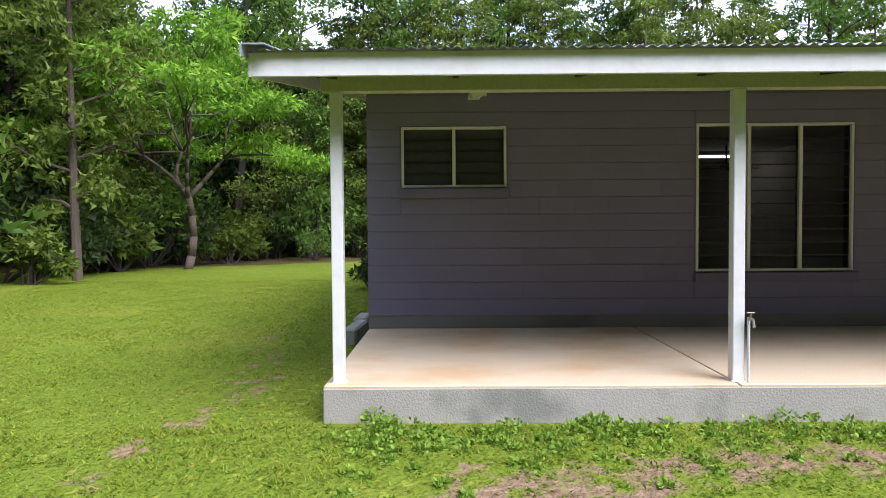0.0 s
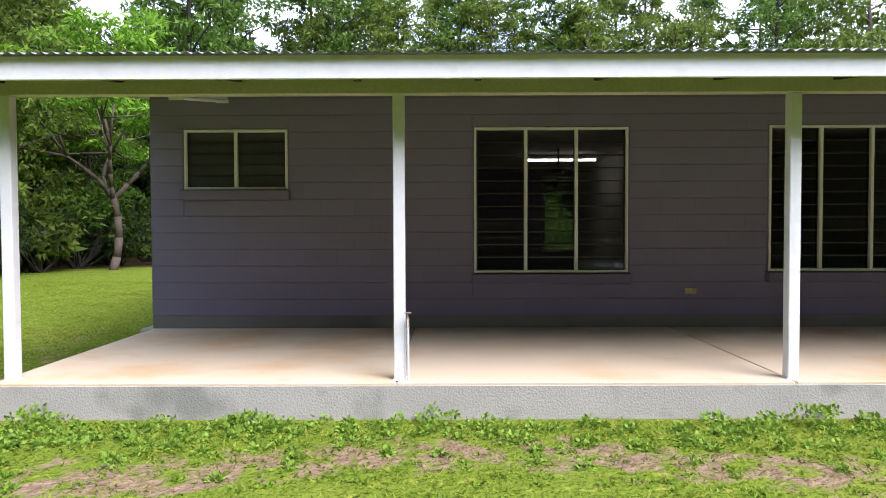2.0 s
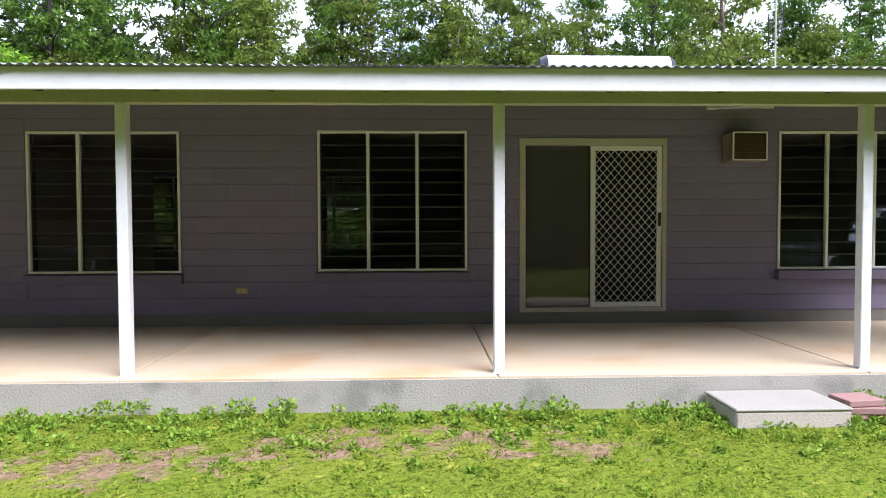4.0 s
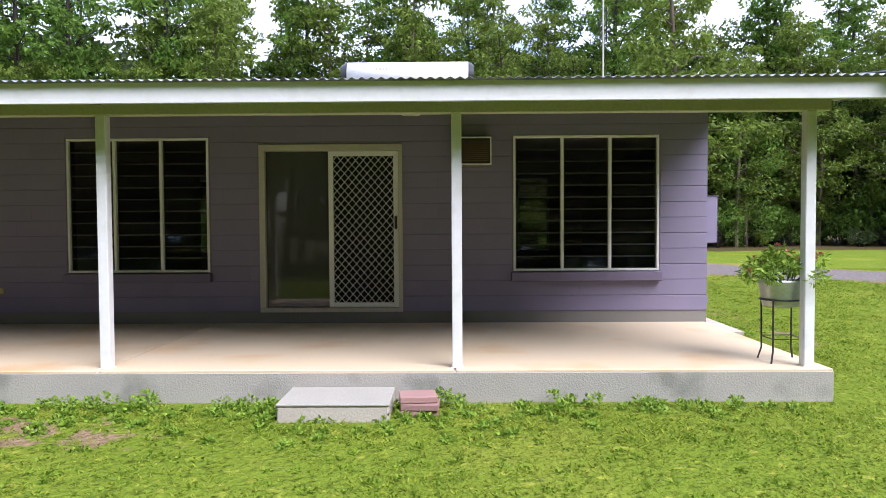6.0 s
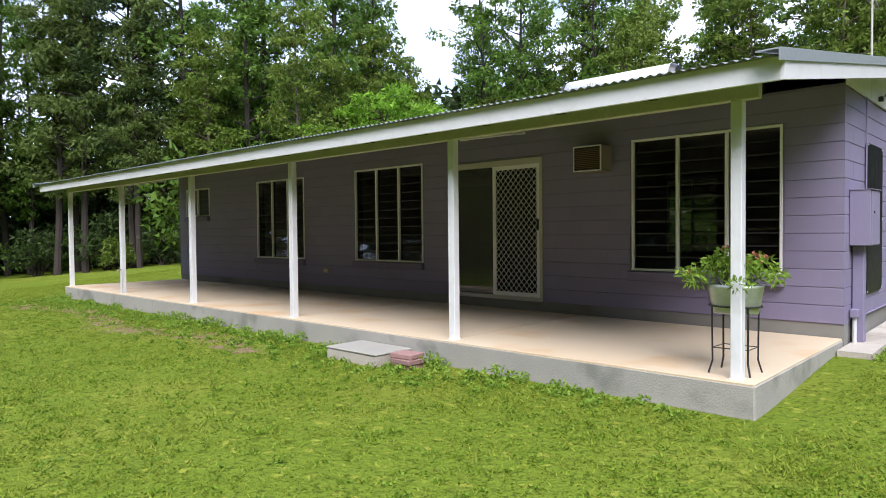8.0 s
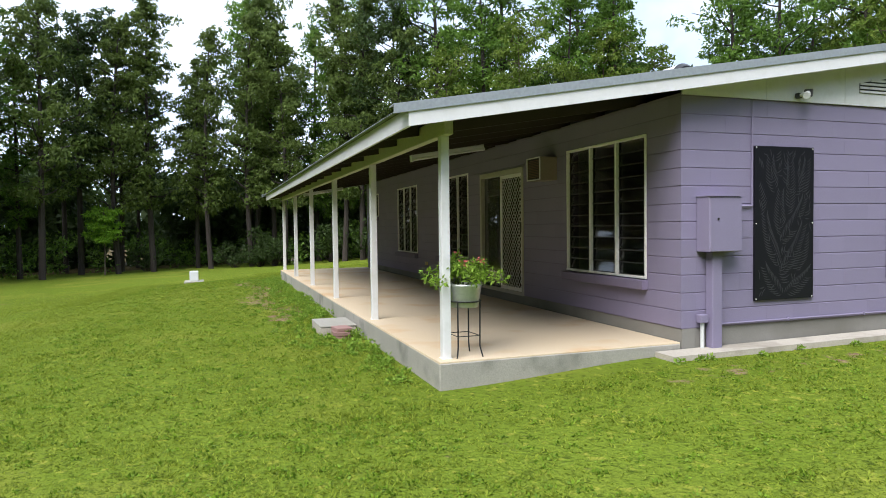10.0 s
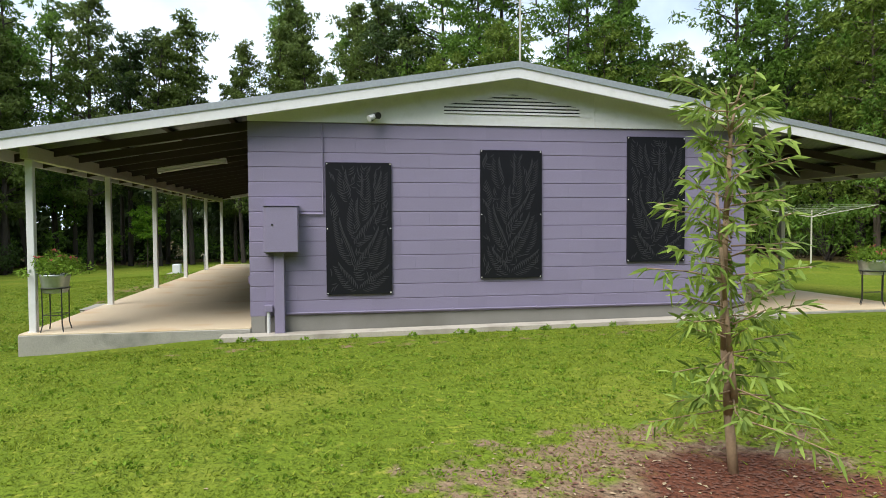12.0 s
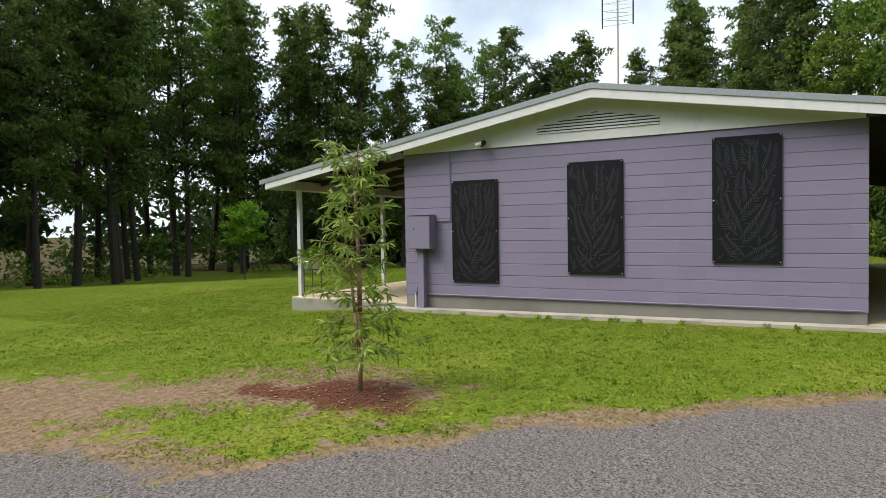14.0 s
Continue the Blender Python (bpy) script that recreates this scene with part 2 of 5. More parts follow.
# ---- helpers for building ----
def slabbox(bm, x0, x1, y0, y1, z0, z1, bev=0.0):
    """A box, with worn edges if bev is given."""
    r = bmesh.ops.create_cube(bm, size=1.0)
    for v in r["verts"]:
        v.co = Vector(((x0 + x1) / 2 + v.co.x * (x1 - x0), (y0 + y1) / 2 + v.co.y * (y1 - y0), (z0 + z1) / 2 + v.co.z * (z1 - z0)))
    if bev:
        es = {e for v in r["verts"] for e in v.link_edges}
        bmesh.ops.bevel(bm, geom=list(es), offset=bev, segments=1, affect="EDGES", profile=0.5)
    return bm


def box(*a, bev=0.0):
    return slabbox(bmesh.new(), *a, bev=bev)


def rod(bm, p, q, r0, r1=None, seg=8):
    """A tapered rod from p to q."""
    p, q = Vector(p), Vector(q)
    d = q - p
    m = Matrix.Translation((p + q) / 2) @ d.to_track_quat("Z", "Y").to_matrix().to_4x4()
    bmesh.ops.create_cone(bm, cap_ends=True, segments=seg, radius1=r0, radius2=r0 if r1 is None else r1, depth=d.length, matrix=m)
    return bm


def prism(bm, ring, axis, a, b):
    """A polygon of 2D points carried along x or y from a to b."""
    def put(u, v, w):
        return (w, u, v) if axis == "x" else (u, w, v)
    lo = [bm.verts.new(put(u, v, a)) for u, v in ring]
    hi = [bm.verts.new(put(u, v, b)) for u, v in ring]
    k = len(ring)
    bm.faces.new(lo)
    bm.faces.new(hi[::-1])
    for i in range(k):
        bm.faces.new((lo[i], hi[i], hi[(i + 1) % k], lo[(i + 1) % k]))
    bmesh.ops.recalc_face_normals(bm, faces=bm.faces)
    return bm


def thing(name, at, label, category, group="", kind=""):
    ob = new(name)
    ob.location = at
    ob.empty_display_size = 0.2
    return tagged(ob, label, category, group, kind)


def part(name, bm, material, parent, label="", smooth=False):
    """Links a bmesh, given in the parent's own space, as one mesh under a thing or a part."""
    me = bpy.data.meshes.new(name)
    bm.to_mesh(me)
    bm.free()
    if smooth:
        for f in me.polygons:
            f.use_smooth = True
    me.materials.append(material)
    ob = new(name, me)
    ob.parent = parent
    return tagged(ob, label)


def raw(name, verts, faces, material, parent=None, label=""):
    me = bpy.data.meshes.new(name)
    me.from_pydata([tuple(v) for v in verts], [], faces)
    me.update()
    me.materials.append(material)
    ob = new(name, me)
    ob.parent = parent
    return tagged(ob, label)


def single(name, bm, material, label, category, group="", kind="", smooth=False):
    return tagged(part(name, bm, material, None, label, smooth), "", category, group, kind)


# the plan
LX, LY = 15.335, 7.156
SLAB_Z = 0.30
VER = 2.80
RIDGE_Y, RIDGE_Z, PITCH = 3.56, 3.775, 0.1675
OVER_L, OVER_R = -0.377, 15.60
POSTS = (0.107, 3.10, 6.108, 9.11, 12.153, 15.156)
POST_Y = -2.675
COURSE = 0.196


def roof_z(y):
    return RIDGE_Z - PITCH * abs(y - RIDGE_Y)


def sstep(a, b, v):
    t = np.clip((np.asarray(v, dtype=float) - a) / (b - a), 0, 1)
    return t * t * (3 - 2 * t)


def ground_z(x, y):
    """The lawn's height: level before the veranda, a little higher past the gable, falling away to the south-west."""
    x, y = np.asarray(x, dtype=float), np.asarray(y, dtype=float)
    rise = 0.02 + 0.15 * sstep(-3.0, 0.0, y) * sstep(8, 15, x) + 0.075 * sstep(0, 8, y) + 0.10 * sstep(16.5, 21, x) * sstep(-4, 2, y)
    u = np.maximum(-(y + 3) * 0.8 - (x - 5) * 0.6 - 3, 0)
    fall = 1.2 * (1 - np.exp(-u * u / (u + 1.5) / 9))
    return rise - fall + 0.015 * np.sin(x * 0.9 + 1) * np.cos(y * 0.8) * sstep(0, 3, np.abs(x - 7.6) - 7.6)


def drive_side(x, y):
    """Metres inside the gravel drive, from its edge past the young tree."""
    x, y = np.asarray(x, dtype=float), np.asarray(y, dtype=float)
    edge = np.interp(y, (-30, -5, 1.94, 3.36, 4.45, 4.95, 6.96, 12, 25), (24.8, 24.1, 23.4, 23.12, 22.12, 21.4, 19.8, 16.5, 12.5))
    d = (x - edge) * 0.78 + 0.08 * np.sin(y * 3.1) + 0.05 * np.sin(y * 7.3 + x)
    return np.minimum(d, 4.2 - 1.4 * sstep(6, 9, y) - d)


# ---- ground ----
def build_ground():
    def axis(lo, hi, fine_lo, fine_hi, step):
        mid = list(np.arange(fine_lo, fine_hi + 0.01, step))
        out, v, s = [], fine_hi, step
        while v < hi:
            s *= 1.35
            v += s
            out.append(v)
        back, v, s = [], fine_lo, step
        while v > lo:
            s *= 1.35
            v -= s
            back.append(v)
        return np.array(back[::-1] + mid + out)
    xs, ys = axis(-900, 900, -6, 29, 0.22), axis(-900, 900, -10, 12, 0.22)
    X, Y = np.meshgrid(xs, ys, indexing="ij")
    far = np.hypot(X - 8, Y - 2)
    Z = ground_z(X, Y)
    Z = np.where(far > 70, -3.0 + 0 * Z, np.maximum(Z, -3.0))
    nx, ny = len(xs), len(ys)
    V = np.stack([X, Y, Z], -1).reshape(-1, 3)
    idx = np.arange(nx * ny).reshape(nx, ny)
    F = np.stack([idx[:-1, :-1], idx[1:, :-1], idx[1:, 1:], idx[:-1, 1:]], -1).reshape(-1, 4)
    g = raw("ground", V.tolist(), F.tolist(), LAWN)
    tagged(g, "mown green lawn with dry and bare patches and a gravel drive", "ground", kind="structure")
    for f in g.data.polygons:
        f.use_smooth = True
    x, y = V[:, 0], V[:, 1]
    fields = {
        "gravel": sstep(-0.6, 0.6, drive_side(x, y)),
        "mulch": 0.95 - 0.9 * np.minimum(np.hypot((x - 21.2) * 1.1, (y - 3.1) * 0.62), 1.5),
        "speck": 0.30 + 0 * x,
        "tuft_and_gap_shade": 0.44 + 0 * x,
        "bare": np.maximum.reduce([
            0.95 - 0.55 * np.minimum(np.hypot((x - 22.6) * 0.9, (y - 0.9) * 0.6), 1.7),
            0.85 - 0.75 * np.minimum(np.abs((x - 21.3) + (y - 2.8) * 0.6) + 0.5 * np.maximum(np.abs(y - 2.0) - 1.0, 0), 1.1),
            0.62 * (1 - sstep(0.3, 1.7, np.hypot((x - 21.1) * 0.8, (y - 2.6) * 0.6))),
            0.56 * (1 - sstep(0.15, 0.75, np.abs(y + 3.75 + 0.25 * np.sin(x * 1.3)))) * sstep(0.2, 1.2, x) * (1 - sstep(9, 11.5, x)),
            0.44 * (1 - sstep(0.1, 0.5, np.abs(x - 16.2))) * sstep(-3, 0, y) * (1 - sstep(5, 8, y)),
            0.46 * (1 - sstep(0.1, 0.6, np.abs(x + 1.2 + 0.3 * np.sin(y)))) * (1 - sstep(1, 3, y)),
            0.85 * (1 - sstep(0.05, 0.7, -drive_side(x, y))) * (x > 10)]),
        "wood": np.maximum(sstep(18.5, 22.5, y + 0.55 * np.maximum(-x - 1, 0) - 0.12 * np.maximum(x - 8, 0)), np.maximum(sstep(34, 40, far.reshape(-1)), 0)),
    }
    for name, vals in fields.items():
        at = g.data.attributes.new(name, "FLOAT", "POINT")
        at.data.foreach_set("value", np.clip(vals, 0, 1).astype(np.float32))
    return g


build_ground()


# ---- the house ----
def cut(rects, holes):
    """Takes the holes out of rectangles (u0, u1, v0, v1)."""
    for h0, h1, k0, k1 in holes:
        out = []
        for u0, u1, v0, v1 in rects:
            if u1 <= h0 or u0 >= h1 or v1 <= k0 or v0 >= k1:
                out.append((u0, u1, v0, v1))
                continue
            if u0 < h0:
                out.append((u0, h0, v0, v1))
            if u1 > h1:
                out.append((h1, u1, v0, v1))
            if v0 < k0:
                out.append((max(u0, h0), min(u1, h1), v0, k0))
            if v1 > k1:
                out.append((max(u0, h0), min(u1, h1), k1, v1))
        rects = out
    return rects


WIN_Z = (0.955, 2.64)
FRONT = {"w1": (0.40, 1.61, 1.932, 2.630), "w2": (3.79, 5.59, 0.945, 2.643), "w3": (7.232, 9.04, 0.955, 2.656), "w4": (12.896, 14.725, 0.953, 2.658),
         "door": (9.68, 11.495, 0.44, 2.566), "ac": (12.19, 12.60, 2.27, 2.60)}
BACK = {"b1": (2.0, 3.8, *WIN_Z), "b2": (5.6, 7.4, *WIN_Z), "b3": (10.2, 11.4, *WIN_Z), "b4": (13.0, 14.4, *WIN_Z)}
FOOT_Z = 0.445
T = 0.19


def wall(name, label, rects, place):
    bm = bmesh.new()
    for u0, u1, v0, v1 in rects:
        slabbox(bm, *place(u0, u1, v0, v1))
    return single(name, bm, MORTAR, label, "wall", kind="structure")


front = wall("wall_south", "mauve painted concrete block wall under the veranda", cut([(0.004, LX - 0.004, FOOT_Z, 3.02)], FRONT.values()),
             lambda a, b, c, d: (a, b, 0.006, T, c, d))
back = wall("wall_north", "mauve painted concrete block rear wall with windows", cut([(0.004, LX - 0.004, FOOT_Z, 3.02)], BACK.values()),
            lambda a, b, c, d: (a, b, LY - T, LY - 0.006, c, d))
gable = wall("wall_east", "mauve painted concrete block gable wall", [(T + 0.002, LY - T - 0.002, FOOT_Z, 3.0)], lambda a, b, c, d: (LX - T, LX - 0.006, a, b, c, d))
west = wall("wall_west", "mauve painted concrete block end wall", [(T + 0.002, LY - T - 0.002, FOOT_Z, 3.0)], lambda a, b, c, d: (0.006, T, a, b, c, d))
bm = bmesh.new()
for a in ((0.0, LX, 0.012, T), (0.0, LX, LY - T, LY - 0.012), (LX - T, LX - 0.012, T, LY - T), (0.012, T, T, LY - T)):
    slabbox(bm, *a, -0.2, FOOT_Z)
single("footing", bm, FOOTING, "bare grey rendered footing band below the blocks", "footing", kind="structure")
# the rooms inside
single("floor", box(T, LX - T, T, LY - T, 0.30, 0.42), INFLOOR, "dark floor inside the rooms", "floor", kind="structure")
single("ceiling", box(T, LX - T, T, LY - T, 2.72, 2.78), INTERIOR, "pale flat ceiling inside the rooms", "ceiling", kind="structure")
for i, x in enumerate((2.4, 6.3, 9.35)):
    single(f"wall_inner_{i + 1}", box(x, x + 0.1, T, LY - T - 0.3 * i, 0.42, 2.72), INTERIOR, "plain pale partition wall inside", "wall", kind="structure")

# blocks: shared meshes by size, laid in stretcher bond
block_meshes = {}


def block_mesh(w, h):
    key = (round(w, 2), round(h, 2))
    if key not in block_meshes:
        bm = bmesh.new()
        g, s, c = 0.005, 0.0001, 0.003
        def ring(y, k):
            return [bm.verts.new(p) for p in ((s + k * 0.06, y, g + k), (w - s - k * 0.06, y, g + k), (w - s - k * 0.06, y, h - g - k), (s + k * 0.06, y, h - g - k))]
        a, b, e = ring(0.012, 0), ring(c, 0), ring(0.0, c)
        bm.faces.new(e)
        for r, s in ((a, b), (b, e)):
            for i in range(4):
                bm.faces.new((r[i], r[(i + 1) % 4], s[(i + 1) % 4], s[i]))
        me = bpy.data.meshes.new("block")
        bmesh.ops.recalc_face_normals(bm, faces=bm.faces)
        bm.to_mesh(me)
        bm.free()
        me.materials.append(PURPLE)
        block_meshes[key] = me
    return block_meshes[key]


def lay_blocks(length, holes, unit=0.398):
    out = []
    for k in range(13):
        z = FOOT_Z + k * COURSE
        u = -unit / 2 if k % 2 else 0.0
        while u < length - 0.01:
            a, b = max(0, u), min(length, u + unit)
            if b - a > 0.03:
                out += [r for r in cut([(a, b, z, z + COURSE)], holes) if r[1] - r[0] > 0.025 and r[3] - r[2] > 0.025]
            u += unit
    return out


def place_blocks(parent, rects, turn, limit):
    """turn maps (u, z) to a pose. Those past the limit are joined into one piece."""
    for n, (a, b, c, d) in enumerate(rects[:limit]):
        ob = new("block", block_mesh(b - a, d - c))
        ob.matrix_basis = turn(a, c) @ pose(0, random.uniform(-0.0005, 0.0005), 0)
        ob.parent = parent
    verts, faces = [], []
    for a, b, c, d in rects[limit:]:
        me = block_mesh(b - a, d - c)
        m = turn(a, c) @ pose(0, random.uniform(-0.0005, 0.0005), 0)
        o = len(verts)
        verts += [tuple(m @ v.co) for v in me.vertices]
        faces += [tuple(o + i for i in f.vertices) for f in me.polygons]
    if verts:
        tagged(raw("blocks", verts, faces, PURPLE_JOIN, parent), kind="stuff")


# concrete slabs
def veranda(name, y0, y1, label):
    """A slab in bays with control joints, sandy on top and grey at its edge."""
    ob = thing(name, (0, y0, 0), label, "veranda slab", kind="structure")
    d = y1 - y0
    part("slab_edge", box(0.0, LX - 0.01, 0, d, -0.25, SLAB_Z - 0.014, bev=0.012), CONC, ob, "rough grey concrete edge")
    joints = [0.0] + [x - 0.02 for x in POSTS[1:-1]] + [LX - 0.01]
    for a, b in zip(joints, joints[1:]):
        part("bay", box(a + 0.008, b - 0.008, 0.004, d - 0.004, SLAB_Z - 0.03, SLAB_Z, bev=0.006), SLAB, ob)
    return ob


veranda("veranda_south", -VER, 0.005, "raised veranda slab of sandy worn concrete with joints")
veranda("veranda_north", LY - 0.005, LY + VER + 0.3, "raised rear veranda slab of sandy concrete")


def post(x, y, ob_label):
    ob = thing("veranda_post", (x, y, SLAB_Z), ob_label, "post", "veranda posts")
    part("shaft", box(-0.044, 0.044, -0.044, 0.044, 0.006, 2.18, bev=0.006), WHITE, ob)
    part("base_plate", box(-0.052, 0.052, -0.052, 0.052, 0, 0.008), ALU_PALE, ob)
    return ob


for x in POSTS:
    post(x, POST_Y, "white painted square veranda post on the slab edge")
    post(x, LY + VER + 0.2, "white painted square post on the rear slab")
for y, s in ((POST_Y, "front"), (LY + VER + 0.2, "rear")):
    single("veranda_beam", box(0.0, OVER_R - 0.28, y - 0.045, y + 0.045, 2.48, 2.655, bev=0.006), CREAM, f"cream painted timber beam over the {s} posts", "beam")


# roof
def roof_side(name, sign, label):
    ob = thing(name, (0, RIDGE_Y, RIDGE_Z), label, "roof", kind="structure")
    EAVE = 3.16 if sign < 0 else 3.50
    run = RIDGE_Y + EAVE + 0.06
    n = int((OVER_R - OVER_L - 0.06) / 0.076 * 6)
    xs = np.linspace(OVER_L + 0.03, OVER_R - 0.03, n)
    wave = 0.0095 * np.sin(xs / 0.076 * 2 * math.pi)
    verts, faces = [], []
    for j, v in enumerate((0.02, run / 2, run)):
        verts += [(x, sign * v, 0.022 + w - PITCH * v) for x, w in zip(xs, wave)]
    for j in range(2):
        faces += [(j * n + i, j * n + i + 1, (j + 1) * n + i + 1, (j + 1) * n + i) for i in range(n - 1)]
    sheet = raw("roof_sheet", verts, faces, ROOF, ob, "corrugated zinc sheeting")
    for f in sheet.data.polygons:
        f.use_smooth = True
    so = sheet.modifiers.new("thick", "SOLIDIFY")
    so.thickness = 0.0015
    # fascia along the eave
    y = sign * (RIDGE_Y + EAVE)
    z = -PITCH * (RIDGE_Y + EAVE)
    bm = box(OVER_L, OVER_R, min(y, y - sign * 0.025), max(y, y - sign * 0.025), z - 0.155, z + 0.008, bev=0.004)
    part("fascia", bm, WHITE, ob, "white painted fascia board")
    # barge boards and caps at both gables
    for x, s in ((OVER_R, 1), (OVER_L, -1)):
        bm = bmesh.new()
        ye = sign * (RIDGE_Y + EAVE)
        ring = [(0, 0.004), (ye, z + 0.004), (ye, z - 0.155), (0, -0.165)]
        prism(bm, ring, "x", x - 0.0 if s > 0 else x - 0.025, x + 0.025 if s > 0 else x)
        part("barge_board", bm, WHITE, ob, "white painted barge board")
        bm = bmesh.new()
        ye = sign * (RIDGE_Y + EAVE + 0.14)
        ze = -PITCH * abs(ye)
        ring = [(0, 0.058), (ye, ze + 0.058), (ye, ze - 0.028), (0, -0.028)]
        prism(bm, ring, "x", x + 0.027 if s > 0 else x - 0.04, x + 0.04 if s > 0 else x - 0.027)
        slabtop = [(0, 0.058), (ye, ze + 0.058), (ye, ze + 0.048), (0, 0.048)]
        prism(bm, slabtop, "x", x - 0.12 if s > 0 else x - 0.027, x + 0.027 if s > 0 else x + 0.12)
        part("barge_cap", bm, CAP, ob, "folded zinc barge capping")
    # battens along, rafters down the slope
    for v in np.arange(0.4, run - 0.1, 0.86):
        yy = sign * v
        part("batten", box(OVER_L + 0.03, OVER_R - 0.002, yy - 0.035, yy + 0.035, -PITCH * v - 0.038, -PITCH * v + 0.004), TIMBER, ob)
    bmr = bmesh.new()
    prism(bmr, [(sign * 3.4, -PITCH * 3.4 - 0.042), (sign * (run - 0.1), -PITCH * (run - 0.1) - 0.042), (sign * (run - 0.1), -PITCH * (run - 0.1) - 0.15), (sign * 3.4, -PITCH * 3.4 - 0.17)], "x", -0.022, 0.022)
    first = part("rafter", bmr, TIMBER, ob)
    first.location.x = 0.1
    for x in np.arange(1.0, LX, 0.9):
        o = new("rafter", first.data)
        o.parent = ob
        o.location.x = x
    # gable soffit
    for x0, x1 in ((LX + 0.03, OVER_R - 0.002), (OVER_L + 0.002, -0.03)):
        bm = bmesh.new()
        v = RIDGE_Y + 0.0
        prism(bm, [(0, -0.05), (sign * v, -0.05 - PITCH * v), (sign * v, -0.062 - PITCH * v), (0, -0.062)], "x", x0, x1)
        part("soffit", bm, CREAM, ob, "cream lined soffit")
    return ob


roof_side("roof_south", -1, "low-pitched corrugated zinc roof slope over the veranda")
roof_side("roof_north", 1, "low-pitched corrugated zinc rear roof slope")
bm = bmesh.new()
prism(bm, [(RIDGE_Y - 0.2, RIDGE_Z + 0.012), (RIDGE_Y, RIDGE_Z + 0.055), (RIDGE_Y + 0.2, RIDGE_Z + 0.012), (RIDGE_Y, RIDGE_Z + 0.045)], "x", OVER_L, OVER_R)
single("ridge_cap", bm, ROOF, "folded zinc ridge capping", "ridge cap", kind="structure")


# gable infill with its louvred vent
def gable_end(x, s):
    ob = thing("gable_infill", (x, RIDGE_Y, 3.0), "white painted sheet gable infill with a louvred vent", "gable", kind="structure")
    top = RIDGE_Z - 3.0 - 0.06
    bm = bmesh.new()
    h = RIDGE_Y
    prism(bm, [(-h, 0.0), (h, 0.0), (h, top - PITCH * h), (0, top), (-h, top - PITCH * h)], "x", -0.012, 0.012)
    part("sheet", bm, WHITE, ob)
    if s > 0:
        for v in (-2.4, -1.2, 1.2, 2.4):
            part("cover_strip", box(0.0125, 0.016, v - 0.006, v + 0.006, 0.004, top - PITCH * abs(v) - 0.01), WHITE, ob)
        vent = new("vent")
        vent.parent = ob
        # no hole here: a dark plate gives the shade between the slats
        bm = bmesh.new()
        prism(bm, [(-0.97, 0.15), (0.97, 0.15), (0.97, 0.27), (0, 0.435), (-0.97, 0.27)], "x", 0.0125, 0.016)
        part("vent_backing", bm, DARKPL, vent, "dark plate standing for the shaded vent opening")
        for k in range(6):
            z = 0.155 + k * 0.047
            half = 0.97 if z < 0.25 else max(0.05, 0.97 * (0.435 - z) / 0.185 + 0.06)
            part("slat", box(0.0165, 0.028, -half, half, z, z + 0.027), WHITE, vent)
    return ob


gable_end(LX + 0.014, 1)
gable_end(-0.014, -1)
bm = bmesh.new()
prism(bm, [(-0.35, -0.1), (7.6, -0.1), (7.6, 0.295), (-0.35, 0.225)], "x", LX + 0.012, LX + 0.32)
single("concrete_strip", bm, PALE, "narrow pale concrete strip along the wall's foot", "path", kind="structure")


# windows
def louvre_window(name, x0, x1, z0, z1, lights, blades, label, face=0.0, flip=1):
    """An aluminium frame with mullions and tilted glass blades; a projecting block sill beneath."""
    ob = thing(name, (x0, face, z0), label, "window", kind="structure")
    w, h = x1 - x0, z1 - z0
    f = 0.028
    fr = new("frame")
    fr.parent = ob
    def bar(n, a, b, c, d, depth=(-0.012, 0.07)):
        part(n, box(a, b, flip * depth[0] if flip > 0 else -depth[1], flip * depth[1] if flip > 0 else -depth[0], c, d, bev=0.003), ALU_PALE, fr)
    bar("head", 0, w, h - f, h)
    bar("cill", 0, w, 0, f, (-0.02, 0.08))
    bar("jamb", 0, f, f, h - f)
    bar("jamb", w - f, w, f, h - f)
    lw = (w - f) / lights
    for i in range(1, lights):
        bar("mullion", i * lw - 0.005, i * lw + f + 0.005, f, h - f)
    pitch = (h - 2 * f) / blades
    bm = box(-lw / 2 + f * 0.8, lw / 2 - f * 0.8, -0.003, 0.003, -pitch * 0.53, pitch * 0.53)
    for i in range(lights):
        for s in (0.0, lw - f - 0.012):
            part("louvre_channel", box(i * lw + f + s, i * lw + f + s + 0.012, *((0.03, 0.066) if flip > 0 else (-0.066, -0.03)), f, h - f), DARKPL, ob)
        for k in range(blades):
            m = pose(i * lw + (lw + f) / 2, flip * 0.045, f + (k + 0.5) * pitch, flip * (-11 - 2.5 * math.sin(k * 2.7 + i * 1.9 + x0)))
            if i == k == 0:
                first = part("louvre_blade", bm, FROST if name == "window_1" else GLASS, ob)
                first.visible_shadow = False
                first.matrix_basis = m
            else:
                o = new("louvre_blade", first.data)
                o.parent, o.matrix_basis, o.visible_shadow = ob, m, False
            lip = (k + 0.5) * pitch - 0.5 * pitch + f
            part("blade_edge", box(i * lw + f + 0.012, i * lw + lw - 0.012, flip * 0.020 - 0.003, flip * 0.020 + 0.003, lip - 0.005, lip + 0.011), DARKPL, ob)
    if face < 1:
        bm = bmesh.new()
        slabbox(bm, -0.03, w + 0.03, -0.085, -0.001, -0.125, -0.012, bev=0.006)
        part("sill", bm, MORTAR, ob, "mauve painted sloping block sill")
    return ob


